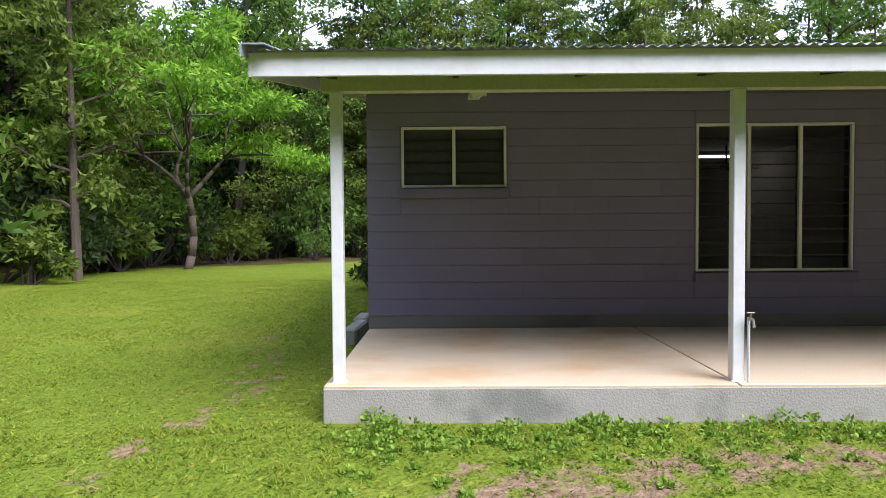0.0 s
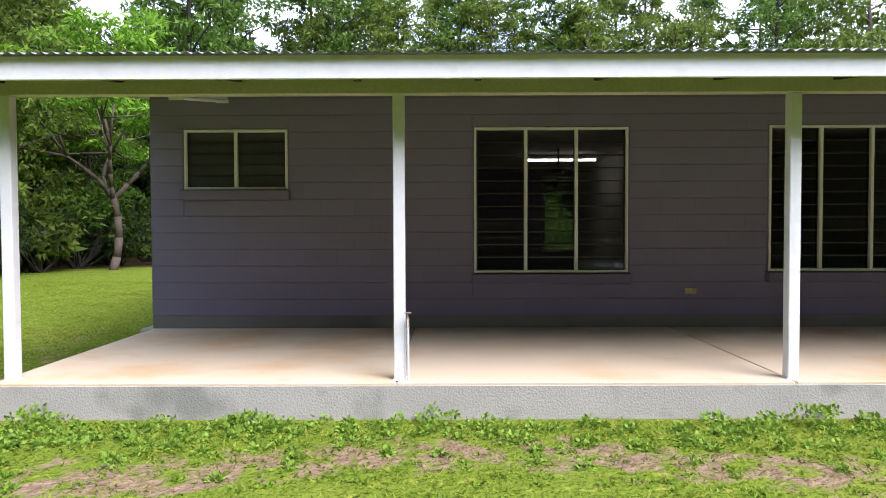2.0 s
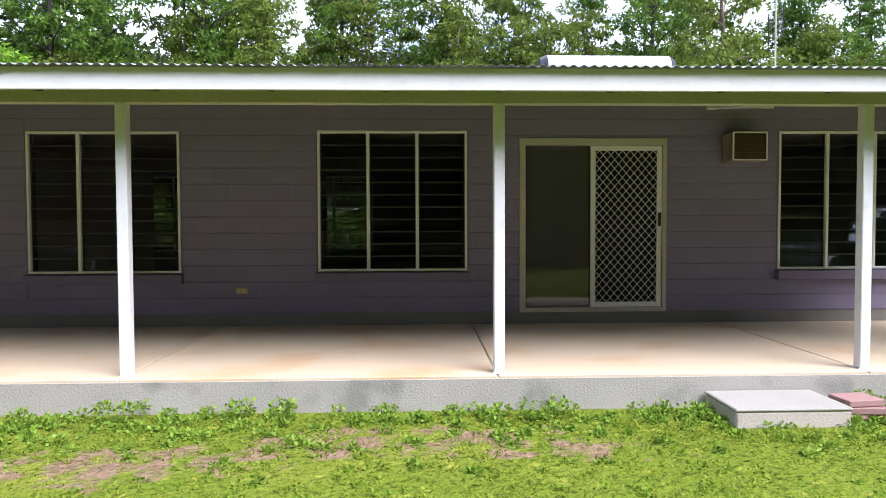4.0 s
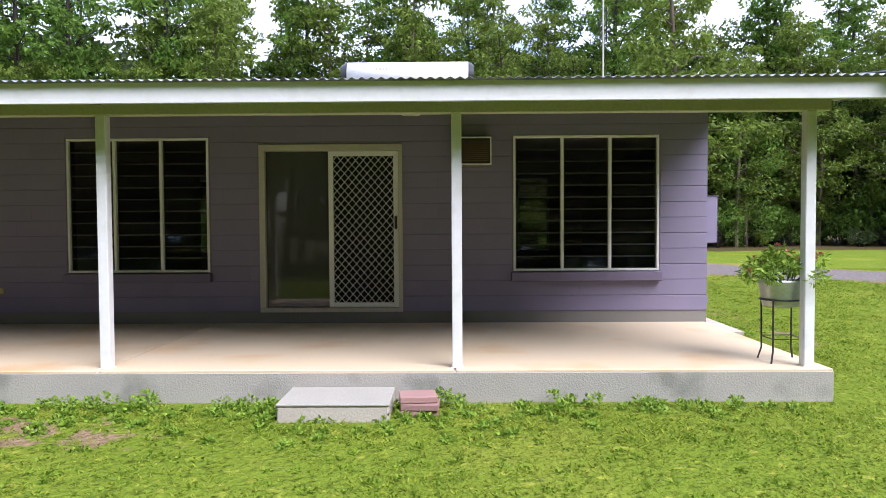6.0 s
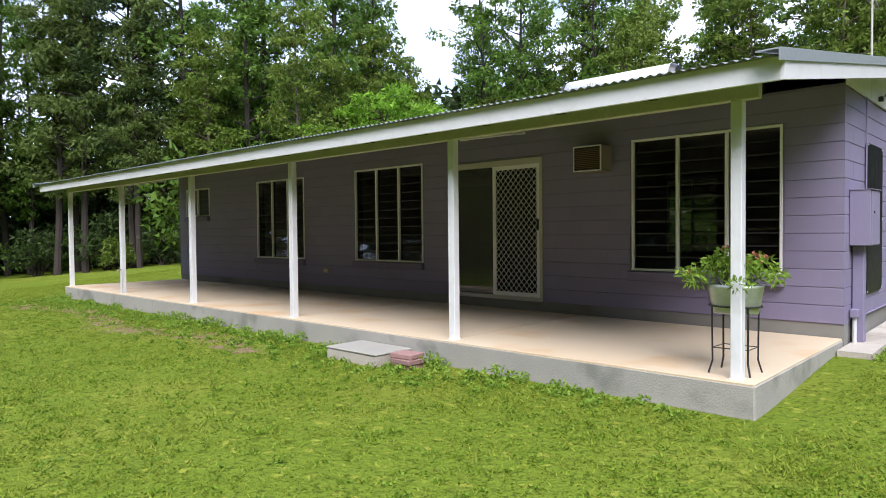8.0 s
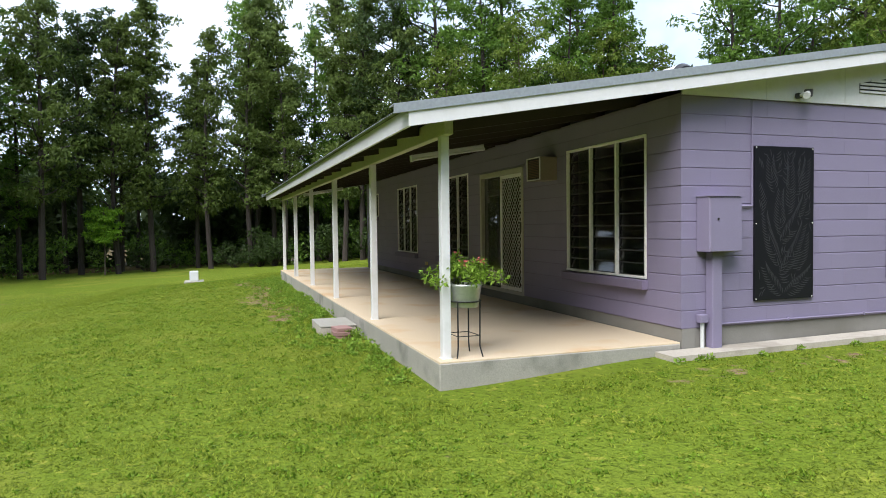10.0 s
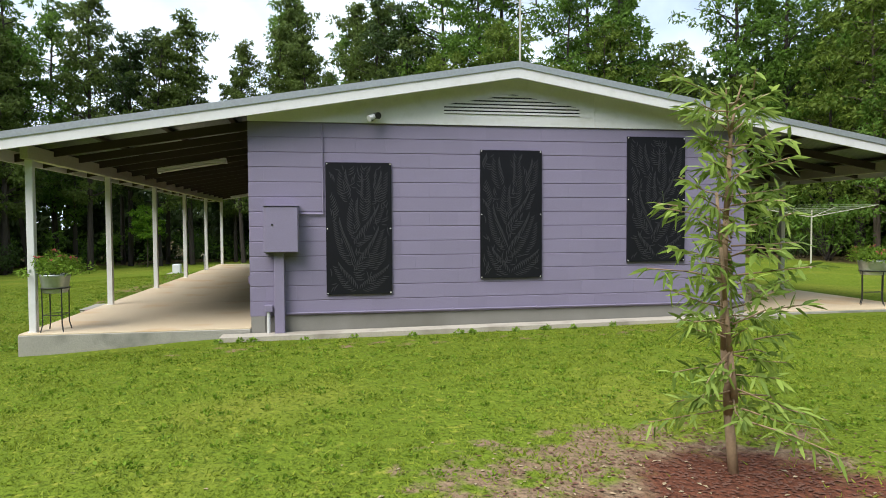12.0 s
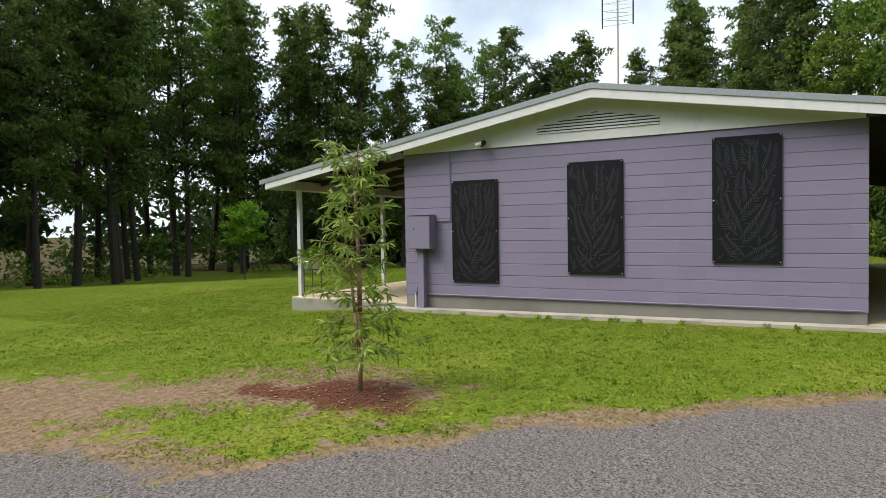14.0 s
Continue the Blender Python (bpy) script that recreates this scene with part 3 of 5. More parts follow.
louvre_window("window_1", *FRONT["w1"], 2, 5, "small two-light glass louvre window, closed")
for k in ("w2", "w3", "w4"):
    louvre_window(f"window_{k[1]}", *FRONT[k], 3, 11, "three-light glass louvre window in a pale aluminium frame")
for i, k in enumerate(BACK):
    louvre_window(f"window_{i + 5}", *BACK[k], 2, 11, "glass louvre window in the rear wall", LY, -1)


def sliding_door():
    x0, x1, z0, z1 = FRONT["door"]
    ob = thing("door_1", (x0, 0, z0), "sliding glass door with a diamond-grille security screen", "door", kind="structure")
    w, h = x1 - x0, z1 - z0
    for n, a in (("head", (0, w, h - 0.085, h)), ("threshold", (0, w, 0, 0.055)), ("jamb", (0, 0.075, 0.055, h - 0.085)), ("jamb", (w - 0.05, w, 0.055, h - 0.085))):
        part(n, box(a[0], a[1], -0.02, 0.09, a[2], a[3], bev=0.004), ALU, ob)
    mid = w / 2
    pane = part("glass_panel", box(0.076, mid, 0.05, 0.056, 0.056, h - 0.086), PANE, ob, "clear fixed glass")
    pane.visible_shadow = False
    pane2 = part("glass_panel", box(mid - 0.02, w - 0.051, 0.07, 0.076, 0.056, h - 0.086), PANE, ob, "clear sliding glass")
    pane2.visible_shadow = False
    scr = new("security_screen")
    scr.parent = ob
    s0, s1 = mid - 0.03, w - 0.052
    for a in ((s0, s0 + 0.062, 0.058, h - 0.088), (s1 - 0.062, s1, 0.058, h - 0.088), (s0 + 0.062, s1 - 0.062, h - 0.15, h - 0.088), (s0 + 0.062, s1 - 0.062, 0.058, 0.12)):
        part("stile", box(a[0], a[1], 0.005, 0.028, a[2], a[3], bev=0.003), ALU_PALE, scr)
    bm = bmesh.new()
    gx0, gx1, gz0, gz1 = s0 + 0.06, s1 - 0.06, 0.118, h - 0.148
    cw, ch = (gx1 - gx0) / 8, (gx1 - gx0) / 8 * 1.12
    # each cell's bars, cut at the frame
    rows = int((gz1 - gz0) / ch)
    ch = (gz1 - gz0) / rows
    for i in range(8):
        for j in range(rows):
            cx, cz = gx0 + (i + 0.5) * cw, gz0 + (j + 0.5) * ch
            corners = [(cx - cw / 2, cz), (cx, cz + ch / 2), (cx + cw / 2, cz), (cx, cz - ch / 2)]
            for (a, b), (c, d) in zip(corners, corners[1:] + corners[:1]):
                nx, nz = -(d - b), c - a
                k = 0.0036 / math.hypot(nx, nz)
                v = [bm.verts.new((a + nx * k * s, y, b + nz * k * s)) for s in (1, -1) for y in (0.012, 0.018)]
                u = [bm.verts.new((c + nx * k * s, y, d + nz * k * s)) for s in (1, -1) for y in (0.012, 0.018)]
                for p, q in ((0, 1), (1, 3), (3, 2), (2, 0)):
                    bm.faces.new((v[p], v[q], u[q], u[p]))
    part("grille", bm, ALU_PALE, scr, "pale diamond grille")
    part("fly_mesh", box(gx0, gx1, 0.020, 0.0215, gz0, gz1), FLYMESH, scr, "fine black fly mesh").visible_shadow = False
    part("door_handle", box(s1 - 0.05, s1 - 0.015, -0.02, 0.0045, 1.05, 1.22, bev=0.008), DARKPL, scr, "black latch handle")


sliding_door()


# ---- trees ----
rng = np.random.default_rng(7)


def leaves(centres, radii, count, length, width, droop=0.3, flat=0.7, tri=False):
    """Many small pointed leaves scattered through clumps: vertices and faces."""
    C = np.repeat(np.asarray(centres, dtype=float), count, axis=0)
    R = np.repeat(np.asarray(radii, dtype=float), count)[:, None]
    k = len(C)
    d = rng.normal(size=(k, 3))
    d /= np.linalg.norm(d, axis=1)[:, None]
    P = C + d * R * rng.uniform(0.25, 1.0, (k, 1)) ** 0.6 * np.array([1, 1, flat])
    a = d * 0.7 + rng.normal(size=(k, 3)) * 0.6
    a[:, 2] -= droop
    a /= np.linalg.norm(a, axis=1)[:, None]
    b = np.cross(a, rng.normal(size=(k, 3)))
    b /= np.linalg.norm(b, axis=1)[:, None] + 1e-6
    L = length * rng.uniform(0.6, 1.35, (k, 1))
    W = width * rng.uniform(0.6, 1.3, (k, 1))
    if tri:
        V = np.stack([P - b * W * 0.6, P + b * W * 0.6, P + a * L], 1).reshape(-1, 3)
        return V, np.arange(3 * k).reshape(-1, 3)
    V = np.stack([P, P + a * L * 0.45 + b * W * 0.5, P + a * L, P + a * L * 0.45 - b * W * 0.5], 1).reshape(-1, 3)
    F = np.arange(4 * k).reshape(-1, 4)
    return V, F


def limb(bm, p, q, r0, r1, bend=0.1, steps=3, seg=6):
    """A bent, tapered limb; returns points along it."""
    p, q = Vector(p), Vector(q)
    off = Vector(rng.normal(size=3) * bend * (q - p).length)
    pts = [p.lerp(q, t / steps) + off * math.sin(math.pi * t / steps) for t in range(steps + 1)]
    for i in range(steps):
        rod(bm, pts[i], pts[i + 1] + (pts[i + 1] - pts[i]) * 0.02, r0 + (r1 - r0) * i / steps, r0 + (r1 - r0) * (i + 1) / steps, seg)
    return pts


def forest_tree(height, spread, bare, leaf, bark, n_limb, per, size, label, conic=0.6):
    """A tall forest tree: bare lower trunk, rising limbs with leafy clumps, narrower to the top."""
    ob = thing("forest_tree", (0, 0, 0), label, "tree", "trees of the wood")
    bm = bmesh.new()
    r = height * 0.0095 + 0.03
    top = Vector((rng.normal() * 0.3, rng.normal() * 0.3, height * 0.96))
    pts = limb(bm, (0, 0, -0.4), top, r, 0.025, 0.02, 6, 8)
    C, R = [], []
    for i in range(n_limb):
        t = bare + (1 - bare) * (i + rng.uniform(0, 0.9)) / n_limb
        f = t * 6
        j = min(int(f), 5)
        base = pts[j].lerp(pts[j + 1], f - j)
        rel = (t - bare) / (1 - bare)
        reach = spread * (1 - conic * rel) * rng.uniform(0.45, 1.1) * (0.55 + 0.45 * min(1, rel * 4))
        ang = i * 2.4 + rng.normal() * 0.4
        tip = base + Vector((math.cos(ang) * reach, math.sin(ang) * reach, reach * rng.uniform(0.25, 0.7)))
        lp = limb(bm, base, tip, r * 0.38 * (1 - 0.6 * rel), 0.012, 0.08, 2, 5)
        for s in (0.4, 0.65, 0.85, 1.0):
            C.append(base.lerp(tip, s) + Vector(rng.normal(size=3) * 0.3))
            R.append((reach * 0.2 + 0.2) * rng.uniform(0.7, 1.3))
    for s in (0.9, 0.96, 1.0):
        C.append(top * s)
        R.append(0.55)
    part("trunk", bm, bark, ob)
    V, F = leaves(C, R, int(per * 1.8), size * 0.55, size * 0.27, droop=0.35, flat=0.55, tri=True)
    raw("crown", V.tolist(), F.tolist(), leaf, ob)
    return ob


def shrub(height, leaf, n, per, size, label):
    ob = thing("shrub", (0, 0, 0), label, "shrub", "undergrowth")
    bm = bmesh.new()
    C, R = [], []
    for i in range(n):
        a, d = rng.uniform(0, 6.28), rng.uniform(0.1, height * 0.55)
        h = height * rng.uniform(0.25, 0.95) * (1 - 0.4 * d / height)
        tip = (math.cos(a) * d, math.sin(a) * d, h)
        limb(bm, (rng.normal() * 0.08, rng.normal() * 0.08, -0.1), tip, 0.025, 0.008, 0.1, 2, 4)
        C.append(tip)
        R.append(height * 0.2)
    part("stem", bm, BARK_DARK, ob)
    V, F = leaves(C, R, int(per * 1.5), size, size * 0.45, droop=0.1, flat=0.8, tri=True)
    V[:, 2] = np.maximum(V[:, 2], 0.0)
    raw("foliage", V.tolist(), F.tolist(), leaf, ob)
    return ob


EDGE = [(-9.8, 8.5), (-10.5, 17.5), (-4, 23), (8, 22.5), (20, 25), (32, 30), (44, 22), (46, 2), (40, -16), (24, -21.5), (11, -21.5), (0, -26), (-9, -24), (-15, -17), (-22, -10), (-24, -3), (-19, 4)]


def along_edge(step, off, jitter):
    """Points along the wood's edge, off metres into the wood."""
    ring = []
    for x, y in EDGE:
        d = math.hypot(x - 8, y - 2)
        ring.append((8 + (x - 8) * (1 + off / d), 2 + (y - 2) * (1 + off / d)))
    out = []
    for (x0, y0), (x1, y1) in zip(ring, ring[1:] + ring[:1]):
        k = max(1, int(math.hypot(x1 - x0, y1 - y0) / step))
        for i in range(k):
            t = (i + 0.5) / k
            out.append((x0 + (x1 - x0) * t + rng.normal() * jitter, y0 + (y1 - y0) * t + rng.normal() * jitter))
    return out


def stand(ob, x, y, s=1.0, turn=None, sink=0.0):
    """Stands a tree on the ground."""
    m = Matrix.Translation((x, y, float(ground_z(x, y)) - sink)) @ pose(0, 0, 0, 0, 0, rng.uniform(0, 360) if turn is None else turn) @ Matrix.Diagonal((s, s, s * rng.uniform(0.93, 1.07), 1))
    return m


TALL = "tall slender forest tree with feathery green foliage"
kinds = [
    forest_tree(15.5, 2.8, 0.26, LEAF_A, BARK_DARK, 32, 32, 0.38, TALL, 0.72),
    forest_tree(13.0, 2.8, 0.18, LEAF_B, BARK, 30, 32, 0.38, "forest tree with loose olive-green foliage", 0.6),
    forest_tree(17.5, 2.7, 0.34, LEAF_A, BARK_DARK, 32, 32, 0.40, TALL, 0.6),
    forest_tree(10.0, 3.0, 0.08, LEAF_B, BARK_DARK, 28, 34, 0.34, "leafy olive-green forest tree branching near the ground", 0.55),
    forest_tree(9.0, 2.8, 0.08, LEAF_A, BARK, 26, 34, 0.32, "leafy green forest tree branching near the ground", 0.5),
    forest_tree(14.5, 2.6, 0.32, LEAF_D, BARK_DARK, 32, 34, 0.40, "tall dark forest tree with a bare straight trunk", 0.55),
    forest_tree(15.0, 2.7, 0.26, LEAF_M, BARK_DARK, 34, 34, 0.38, "tall dull green conical forest tree", 0.8),
]
shrubs = [shrub(2.2, LEAF_D, 14, 46, 0.20, "dark green leafy undergrowth shrub"), shrub(2.8, LEAF_A, 16, 46, 0.20, "green leafy undergrowth shrub"), shrub(1.5, LEAF_B, 12, 44, 0.17, "olive-green leafy undergrowth shrub")]
used = set()


def plant(k, pool, x, y, s):
    """The first of a kind is moved to its place, the rest are copies."""
    ob = pool[k]
    m = stand(ob, x, y, s)
    if id(ob) in used:
        c = copy_thing(ob, Matrix.Identity(4))
        c.matrix_basis = m
    else:
        used.add(id(ob))
        ob.matrix_basis = m


for row, (off, step) in enumerate(((0.8, 2.5), (3.6, 2.7), (7.2, 3.1))):
    for x, y in along_edge(step, off, 0.7):
        north = y > 12 or (x < -8 and y > 6)
        if north:
            k = (3, 4, 1)[int(rng.integers(3))] if row == 0 else (0, 1, 2, 3)[int(rng.integers(4))] if row == 1 else (0, 1, 2)[int(rng.integers(3))]
            s = rng.uniform(0.85, 1.1) if row < 1 else rng.uniform(1.0, 1.25)
        else:
            k = (5, 6, 6, 6)[int(rng.integers(4))] if row == 0 else (0, 6, 5, 2)[int(rng.integers(4))]
            s = rng.uniform(1.08, 1.36) if -13 < x < 9 and y < -13 else rng.uniform(0.86, 1.2) if x < 16 and y < -3 else rng.uniform(0.9, 1.22)
            # the east side is out of view: only a front row, added for reflections
            if x > 28 and row:
                continue
        plant(k, kinds, x, y, s)
for off, step in ((-0.3, 2.0), (1.3, 2.1)):
    for x, y in along_edge(step, off, 0.6):
        if x < 16 and y < 5 and rng.uniform() < (0.9 if y < -12 else 0.5):
            continue
        plant(0 if x < 16 and y < 5 else int(rng.integers(3)), shrubs, x, y, rng.uniform(0.6, 1.2) * (1.6 if x < -5 and y > 5 else 1.0) * (0.8 if off < 0 else 1.1))

plant(1, kinds, 22.3, 21.3, 1.25)


def open_side(x, y):
    """The thin stretch of the wood, where daylight shows between the trunks."""
    return -16 < x < 15 and y < -17


# undergrowth further in, too thick to tell apart
C, R = [], []
for off, step in ((3.0, 1.2), (5.5, 1.3), (8.5, 1.4)):
    for x, y in along_edge(step, off, 0.6):
        if open_side(x, y) and rng.uniform() < 0.3:
            continue
        h = rng.uniform(0.2, 2.4)
        C.append((x, y, h + float(ground_z(x, y))))
        R.append(rng.uniform(0.6, 1.1))
V, F = leaves(C, R, 90, 0.24, 0.12, 0.15, 0.9, True)
tagged(raw("undergrowth", V.tolist(), F.tolist(), LEAF_A), "thick green undergrowth inside the wood", "undergrowth", kind="stuff")

# the depth of the wood behind
C, R = [], []
for off, top in ((10.5, 12.0), (14, 14.0), (18, 16.0)):
    for x, y in along_edge(1.5, off, 1.0):
        for h in (rng.uniform(0.3, 3.0), rng.uniform(3.0, 6.5), rng.uniform(5.5, 10), rng.uniform(8, top)):
            if (x < 0 and y < 16 and h > 11) or (y > 12 and h > 12) or (open_side(x, y) and rng.uniform() < 0.72) or (x < 0 and y < 10 and h > 7):
                continue
            C.append((x + rng.normal() * 0.6, y + rng.normal() * 0.6, h + float(ground_z(x, y))))
            R.append(rng.uniform(1.3, 2.3))
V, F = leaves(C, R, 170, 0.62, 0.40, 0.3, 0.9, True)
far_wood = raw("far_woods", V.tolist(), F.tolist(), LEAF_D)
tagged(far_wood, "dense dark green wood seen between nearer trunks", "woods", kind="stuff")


# single trees
def shade_tree(x, y):
    """A bright, flat-tiered feathery tree with a short forked trunk."""
    ob = thing("shade_tree", (x, y, float(ground_z(x, y))), "bright green feathery tree with flat tiers of foliage", "tree")
    bm = bmesh.new()
    limb(bm, (0, 0, -0.2), (0.1, 0, 2.6), 0.15, 0.11, 0.03, 4, 10)
    C = []
    forks = []
    for k in range(4):
        q = Vector((math.cos(k * 1.6 + 0.4) * 1.3, math.sin(k * 1.6 + 0.4) * 1.3, 3.9 + 0.3 * (k % 2)))
        limb(bm, (0.1, 0, 2.45), q, 0.085, 0.045, 0.06, 4, 8)
        forks.append(q)
    for i in range(15):
        a = i * 2.4
        reach = (5.6, 4.3, 2.6)[i % 3] * rng.uniform(0.75, 1.05)
        z = (4.2, 6.2, 8.0)[i % 3] + rng.uniform(-0.6, 0.5)
        tip = Vector((math.cos(a) * reach, math.sin(a) * reach, z))
        pts = limb(bm, min(forks, key=lambda q: (q.xy - tip.xy).length), tip, 0.05, 0.015, 0.07, 4, 6)
        C += [tip, pts[3], pts[3].lerp(tip, 0.5)]
        for k in range(3):
            t2 = pts[2 + k % 2] + Vector((rng.normal() * 1.1, rng.normal() * 1.1, rng.uniform(0.2, 0.7)))
            limb(bm, pts[2], t2, 0.03, 0.01, 0.05, 2, 4)
            C.append(t2)
    part("trunk", bm, BARK, ob, smooth=True)
    V, F = leaves(C, rng.uniform(0.55, 1.05, len(C)), 170, 0.27, 0.085, 0.12, 0.13)
    raw("crown", V.tolist(), F.tolist(), LEAF_Y, ob)


shade_tree(-8.2, 15.2)


def tiered_sapling(x, y, h, label):
    ob = thing("sapling", (x, y, float(ground_z(x, y))), label, "tree")
    bm = bmesh.new()
    limb(bm, (0, 0, -0.1), (0.05, 0.02, h * 0.95), 0.04, 0.012, 0.01, 3, 7)
    C = []
    for i in range(13):
        a, z = i * 2.4, h * (0.50 + 0.48 * i / 13)
        tip = (math.cos(a) * h * 0.19, math.sin(a) * h * 0.19, z + 0.12)
        limb(bm, (0, 0, z - 0.15), tip, 0.012, 0.005, 0.04, 2, 4)
        C += [tip, (tip[0] * 0.55, tip[1] * 0.55, z + 0.05)]
    part("trunk", bm, BARK, ob)
    V, F = leaves(C, [h * 0.085] * len(C), 90, 0.26, 0.08, 0.15, 0.10)
    raw("crown", V.tolist(), F.tolist(), LEAF_Y, ob)
    return ob


tiered_sapling(1.9, -18.0, 3.9, "young bright green tiered tree on the lawn")
tiered_sapling(-22.0, -10.8, 4.0, "young bright green tree before the dark wood")


def young_tree(x, y):
    """The young tree in its mulch: a thin stem with a side stem and whorls of long narrow leaves."""
    z0 = float(ground_z(x, y))
    ob = thing("young_tree", (x, y, z0), "slender young tree with long narrow pale-green leaves in red mulch", "tree")
    bm = bmesh.new()
    stem = limb(bm, (0, 0, -0.05), (-0.03, -0.03, 2.0), 0.030, 0.013, 0.02, 5, 8)
    limb(bm, (0, 0, 0.45), (0.02, -0.14, 1.75), 0.020, 0.008, 0.03, 4, 6)
    limb(bm, stem[5], (-0.02, 0.03, 2.42), 0.012, 0.004, 0.02, 3, 6)
    twigs = []
    for i in range(84):
        z = 0.35 + 2.0 * (i + rng.uniform(0, 0.8)) / 84
        a = i * 2.4 + rng.normal() * 0.3
        reach = (0.44 if z < 0.9 else 0.40 if z < 1.7 else 0.30) * rng.uniform(0.4, 1.1) * (1.45 if i % 9 == 0 else 1.0)
        lift = -0.05 if z < 0.8 else 0.10
        b = Vector((-0.015 * z, -0.015 * z, z))
        t = b + Vector((math.cos(a) * reach, math.sin(a) * reach, lift + rng.normal() * 0.05))
        limb(bm, b, t, 0.006, 0.003, 0.05, 2, 4)
        twigs.append((b, t))
    part("stem", bm, STEM, ob, "thin brown stem", smooth=True)
    verts, faces = [], []
    for b, t in twigs:
        for k in range(21):
            s = 0.3 + 0.7 * k / 20
            p = b.lerp(t, s)
            d = (t - b).normalized() * 0.6 + Vector(rng.normal(size=3) * 0.55) + Vector((0, 0, -0.25))
            d.normalize()
            w = d.cross(Vector(rng.normal(size=3))).normalized()
            L, W = rng.uniform(0.08, 0.135), rng.uniform(0.008, 0.0125)
            sag = Vector((0, 0, -0.02))
            o = len(verts)
            verts += [p, p + d * L * 0.35 + w * W, p + d * L * 0.35 - w * W, p + d * L * 0.7 + w * W * 0.8 + sag * 0.5, p + d * L * 0.7 - w * W * 0.8 + sag * 0.5, p + d * L + sag]
            faces += [(o, o + 1, o + 2), (o + 1, o + 3, o + 4, o + 2), (o + 3, o + 5, o + 4)]
    raw("leaves", verts, faces, LEAF_S, ob)
    return ob


young_tree(21.07, 3.165).scale = (0.95, 0.95, 0.86)


# ---- things on and about the house ----
def perforated_screen(y0, y1, z0, z1):
    """A black metal privacy screen with fronds of slits, held off the wall by screws."""
    ob = thing("privacy_screen", (LX, y0, z0), "black metal window screen with a cut-out fern pattern", "window screen", "gable screens")
    w, h = y1 - y0, z1 - z0
    part("plate", box(0.028, 0.031, 0, w, 0, h), BLACK, ob)
    for a in ((0.0, 0.02, 0, h), (w - 0.02, w, 0, h), (0.02, w - 0.02, 0, 0.02), (0.02, w - 0.02, h - 0.02, h)):
        part("rim", box(0.004, 0.0275, a[0] + 0.001, a[1] - 0.001, a[2] + 0.001, a[3] - 0.001), BLACK, ob)
    # fronds: foot, heading and length, the leaflets curving off both sides of the rib
    fronds = ((0.40, 0.06, 140, 0.42), (0.44, 0.06, 24, 0.52), (0.06, 0.03, 12, 0.30), (0.36, 0.40, 122, 0.62), (0.38, 0.30, 47, 0.66), (0.38, 0.66, 44, 0.62), (0.62, 0.36, 60, 0.42),
              (0.40, 0.74, 104, 0.52), (0.44, 0.92, 72, 0.68), (0.07, 0.98, 84, 0.34), (0.30, 1.24, 112, 0.40), (0.64, 1.18, 62, 0.46), (0.52, 1.46, 96, 0.26), (0.82, 0.98, 96, 0.32))
    rr = random.Random(int(y0 * 100))
    fronds += tuple((rr.uniform(0.05, 0.8), rr.uniform(0.03, 1.55), rr.choice((35, 60, 115, 145)), rr.uniform(0.22, 0.36)) for _ in range(40))
    verts, faces = [], []
    taken = []
    for fu, fv, deg, L in fronds:
        fu, fv, ang = fu * w / 0.875, fv * h / 1.765, radians(deg)
        n = int(L / 0.034)
        own = []
        for k in range(n):
            s = k / n
            bend = ang + 0.22 * s * (1 if deg < 90 else -1)
            bu, bv = fu + math.cos(bend) * L * s, fv + math.sin(bend) * L * s
            for side in (1, -1):
                a = bend + side * (1.2 - 0.25 * s)
                ll = 0.14 * (1 - 0.5 * s) * (0.55 + 0.45 * min(1, s * 5))
                curl = -side * 0.38
                rib = []
                for q, wd in ((0.0, 0.0015), (0.4, 0.0068), (0.75, 0.0055), (1.0, 0.001)):
                    aa = a + curl * q
                    pu, pv = bu + math.cos(aa) * (0.012 + ll * q), bv + math.sin(aa) * (0.012 + ll * q)
                    rib.append((pu, pv, -math.sin(aa) * wd, math.cos(aa) * wd))
                mu, mv = rib[2][:2]
                if any(not (0.03 < r[0] < w - 0.03 and 0.03 < r[1] < h - 0.03) for r in rib) or any((mu - tu) ** 2 + (mv - tv) ** 2 < 0.0010 for tu, tv in taken):
                    continue
                own += [(r[0], r[1]) for r in rib[1:]]
                o = len(verts)
                for pu, pv, nu, nv in rib:
                    verts += [(0.0325, pu + nu, pv + nv), (0.0325, pu - nu, pv - nv)]
                faces += [(o + 2 * q, o + 2 * q + 1, o + 2 * q + 3, o + 2 * q + 2) for q in range(3)]
        taken += own
    tagged(raw("frond_pattern", verts, faces, SLIT, ob, "leaf-shaped slits in fronds"), kind="stuff")
    for y in (0.018, w - 0.018):
        for z in (0.018, h / 2, h - 0.018):
            bm = bmesh.new()
            rod(bm, (0.0312, y, z), (0.036, y, z), 0.009, 0.006, 8)
            part("screw", bm, ALU_PALE, ob)


perforated_screen(0.991, 1.866, 0.711, 2.473)
perforated_screen(3.093, 3.976, 0.891, 2.666)
perforated_screen(5.255, 6.15, 1.088, 2.886)

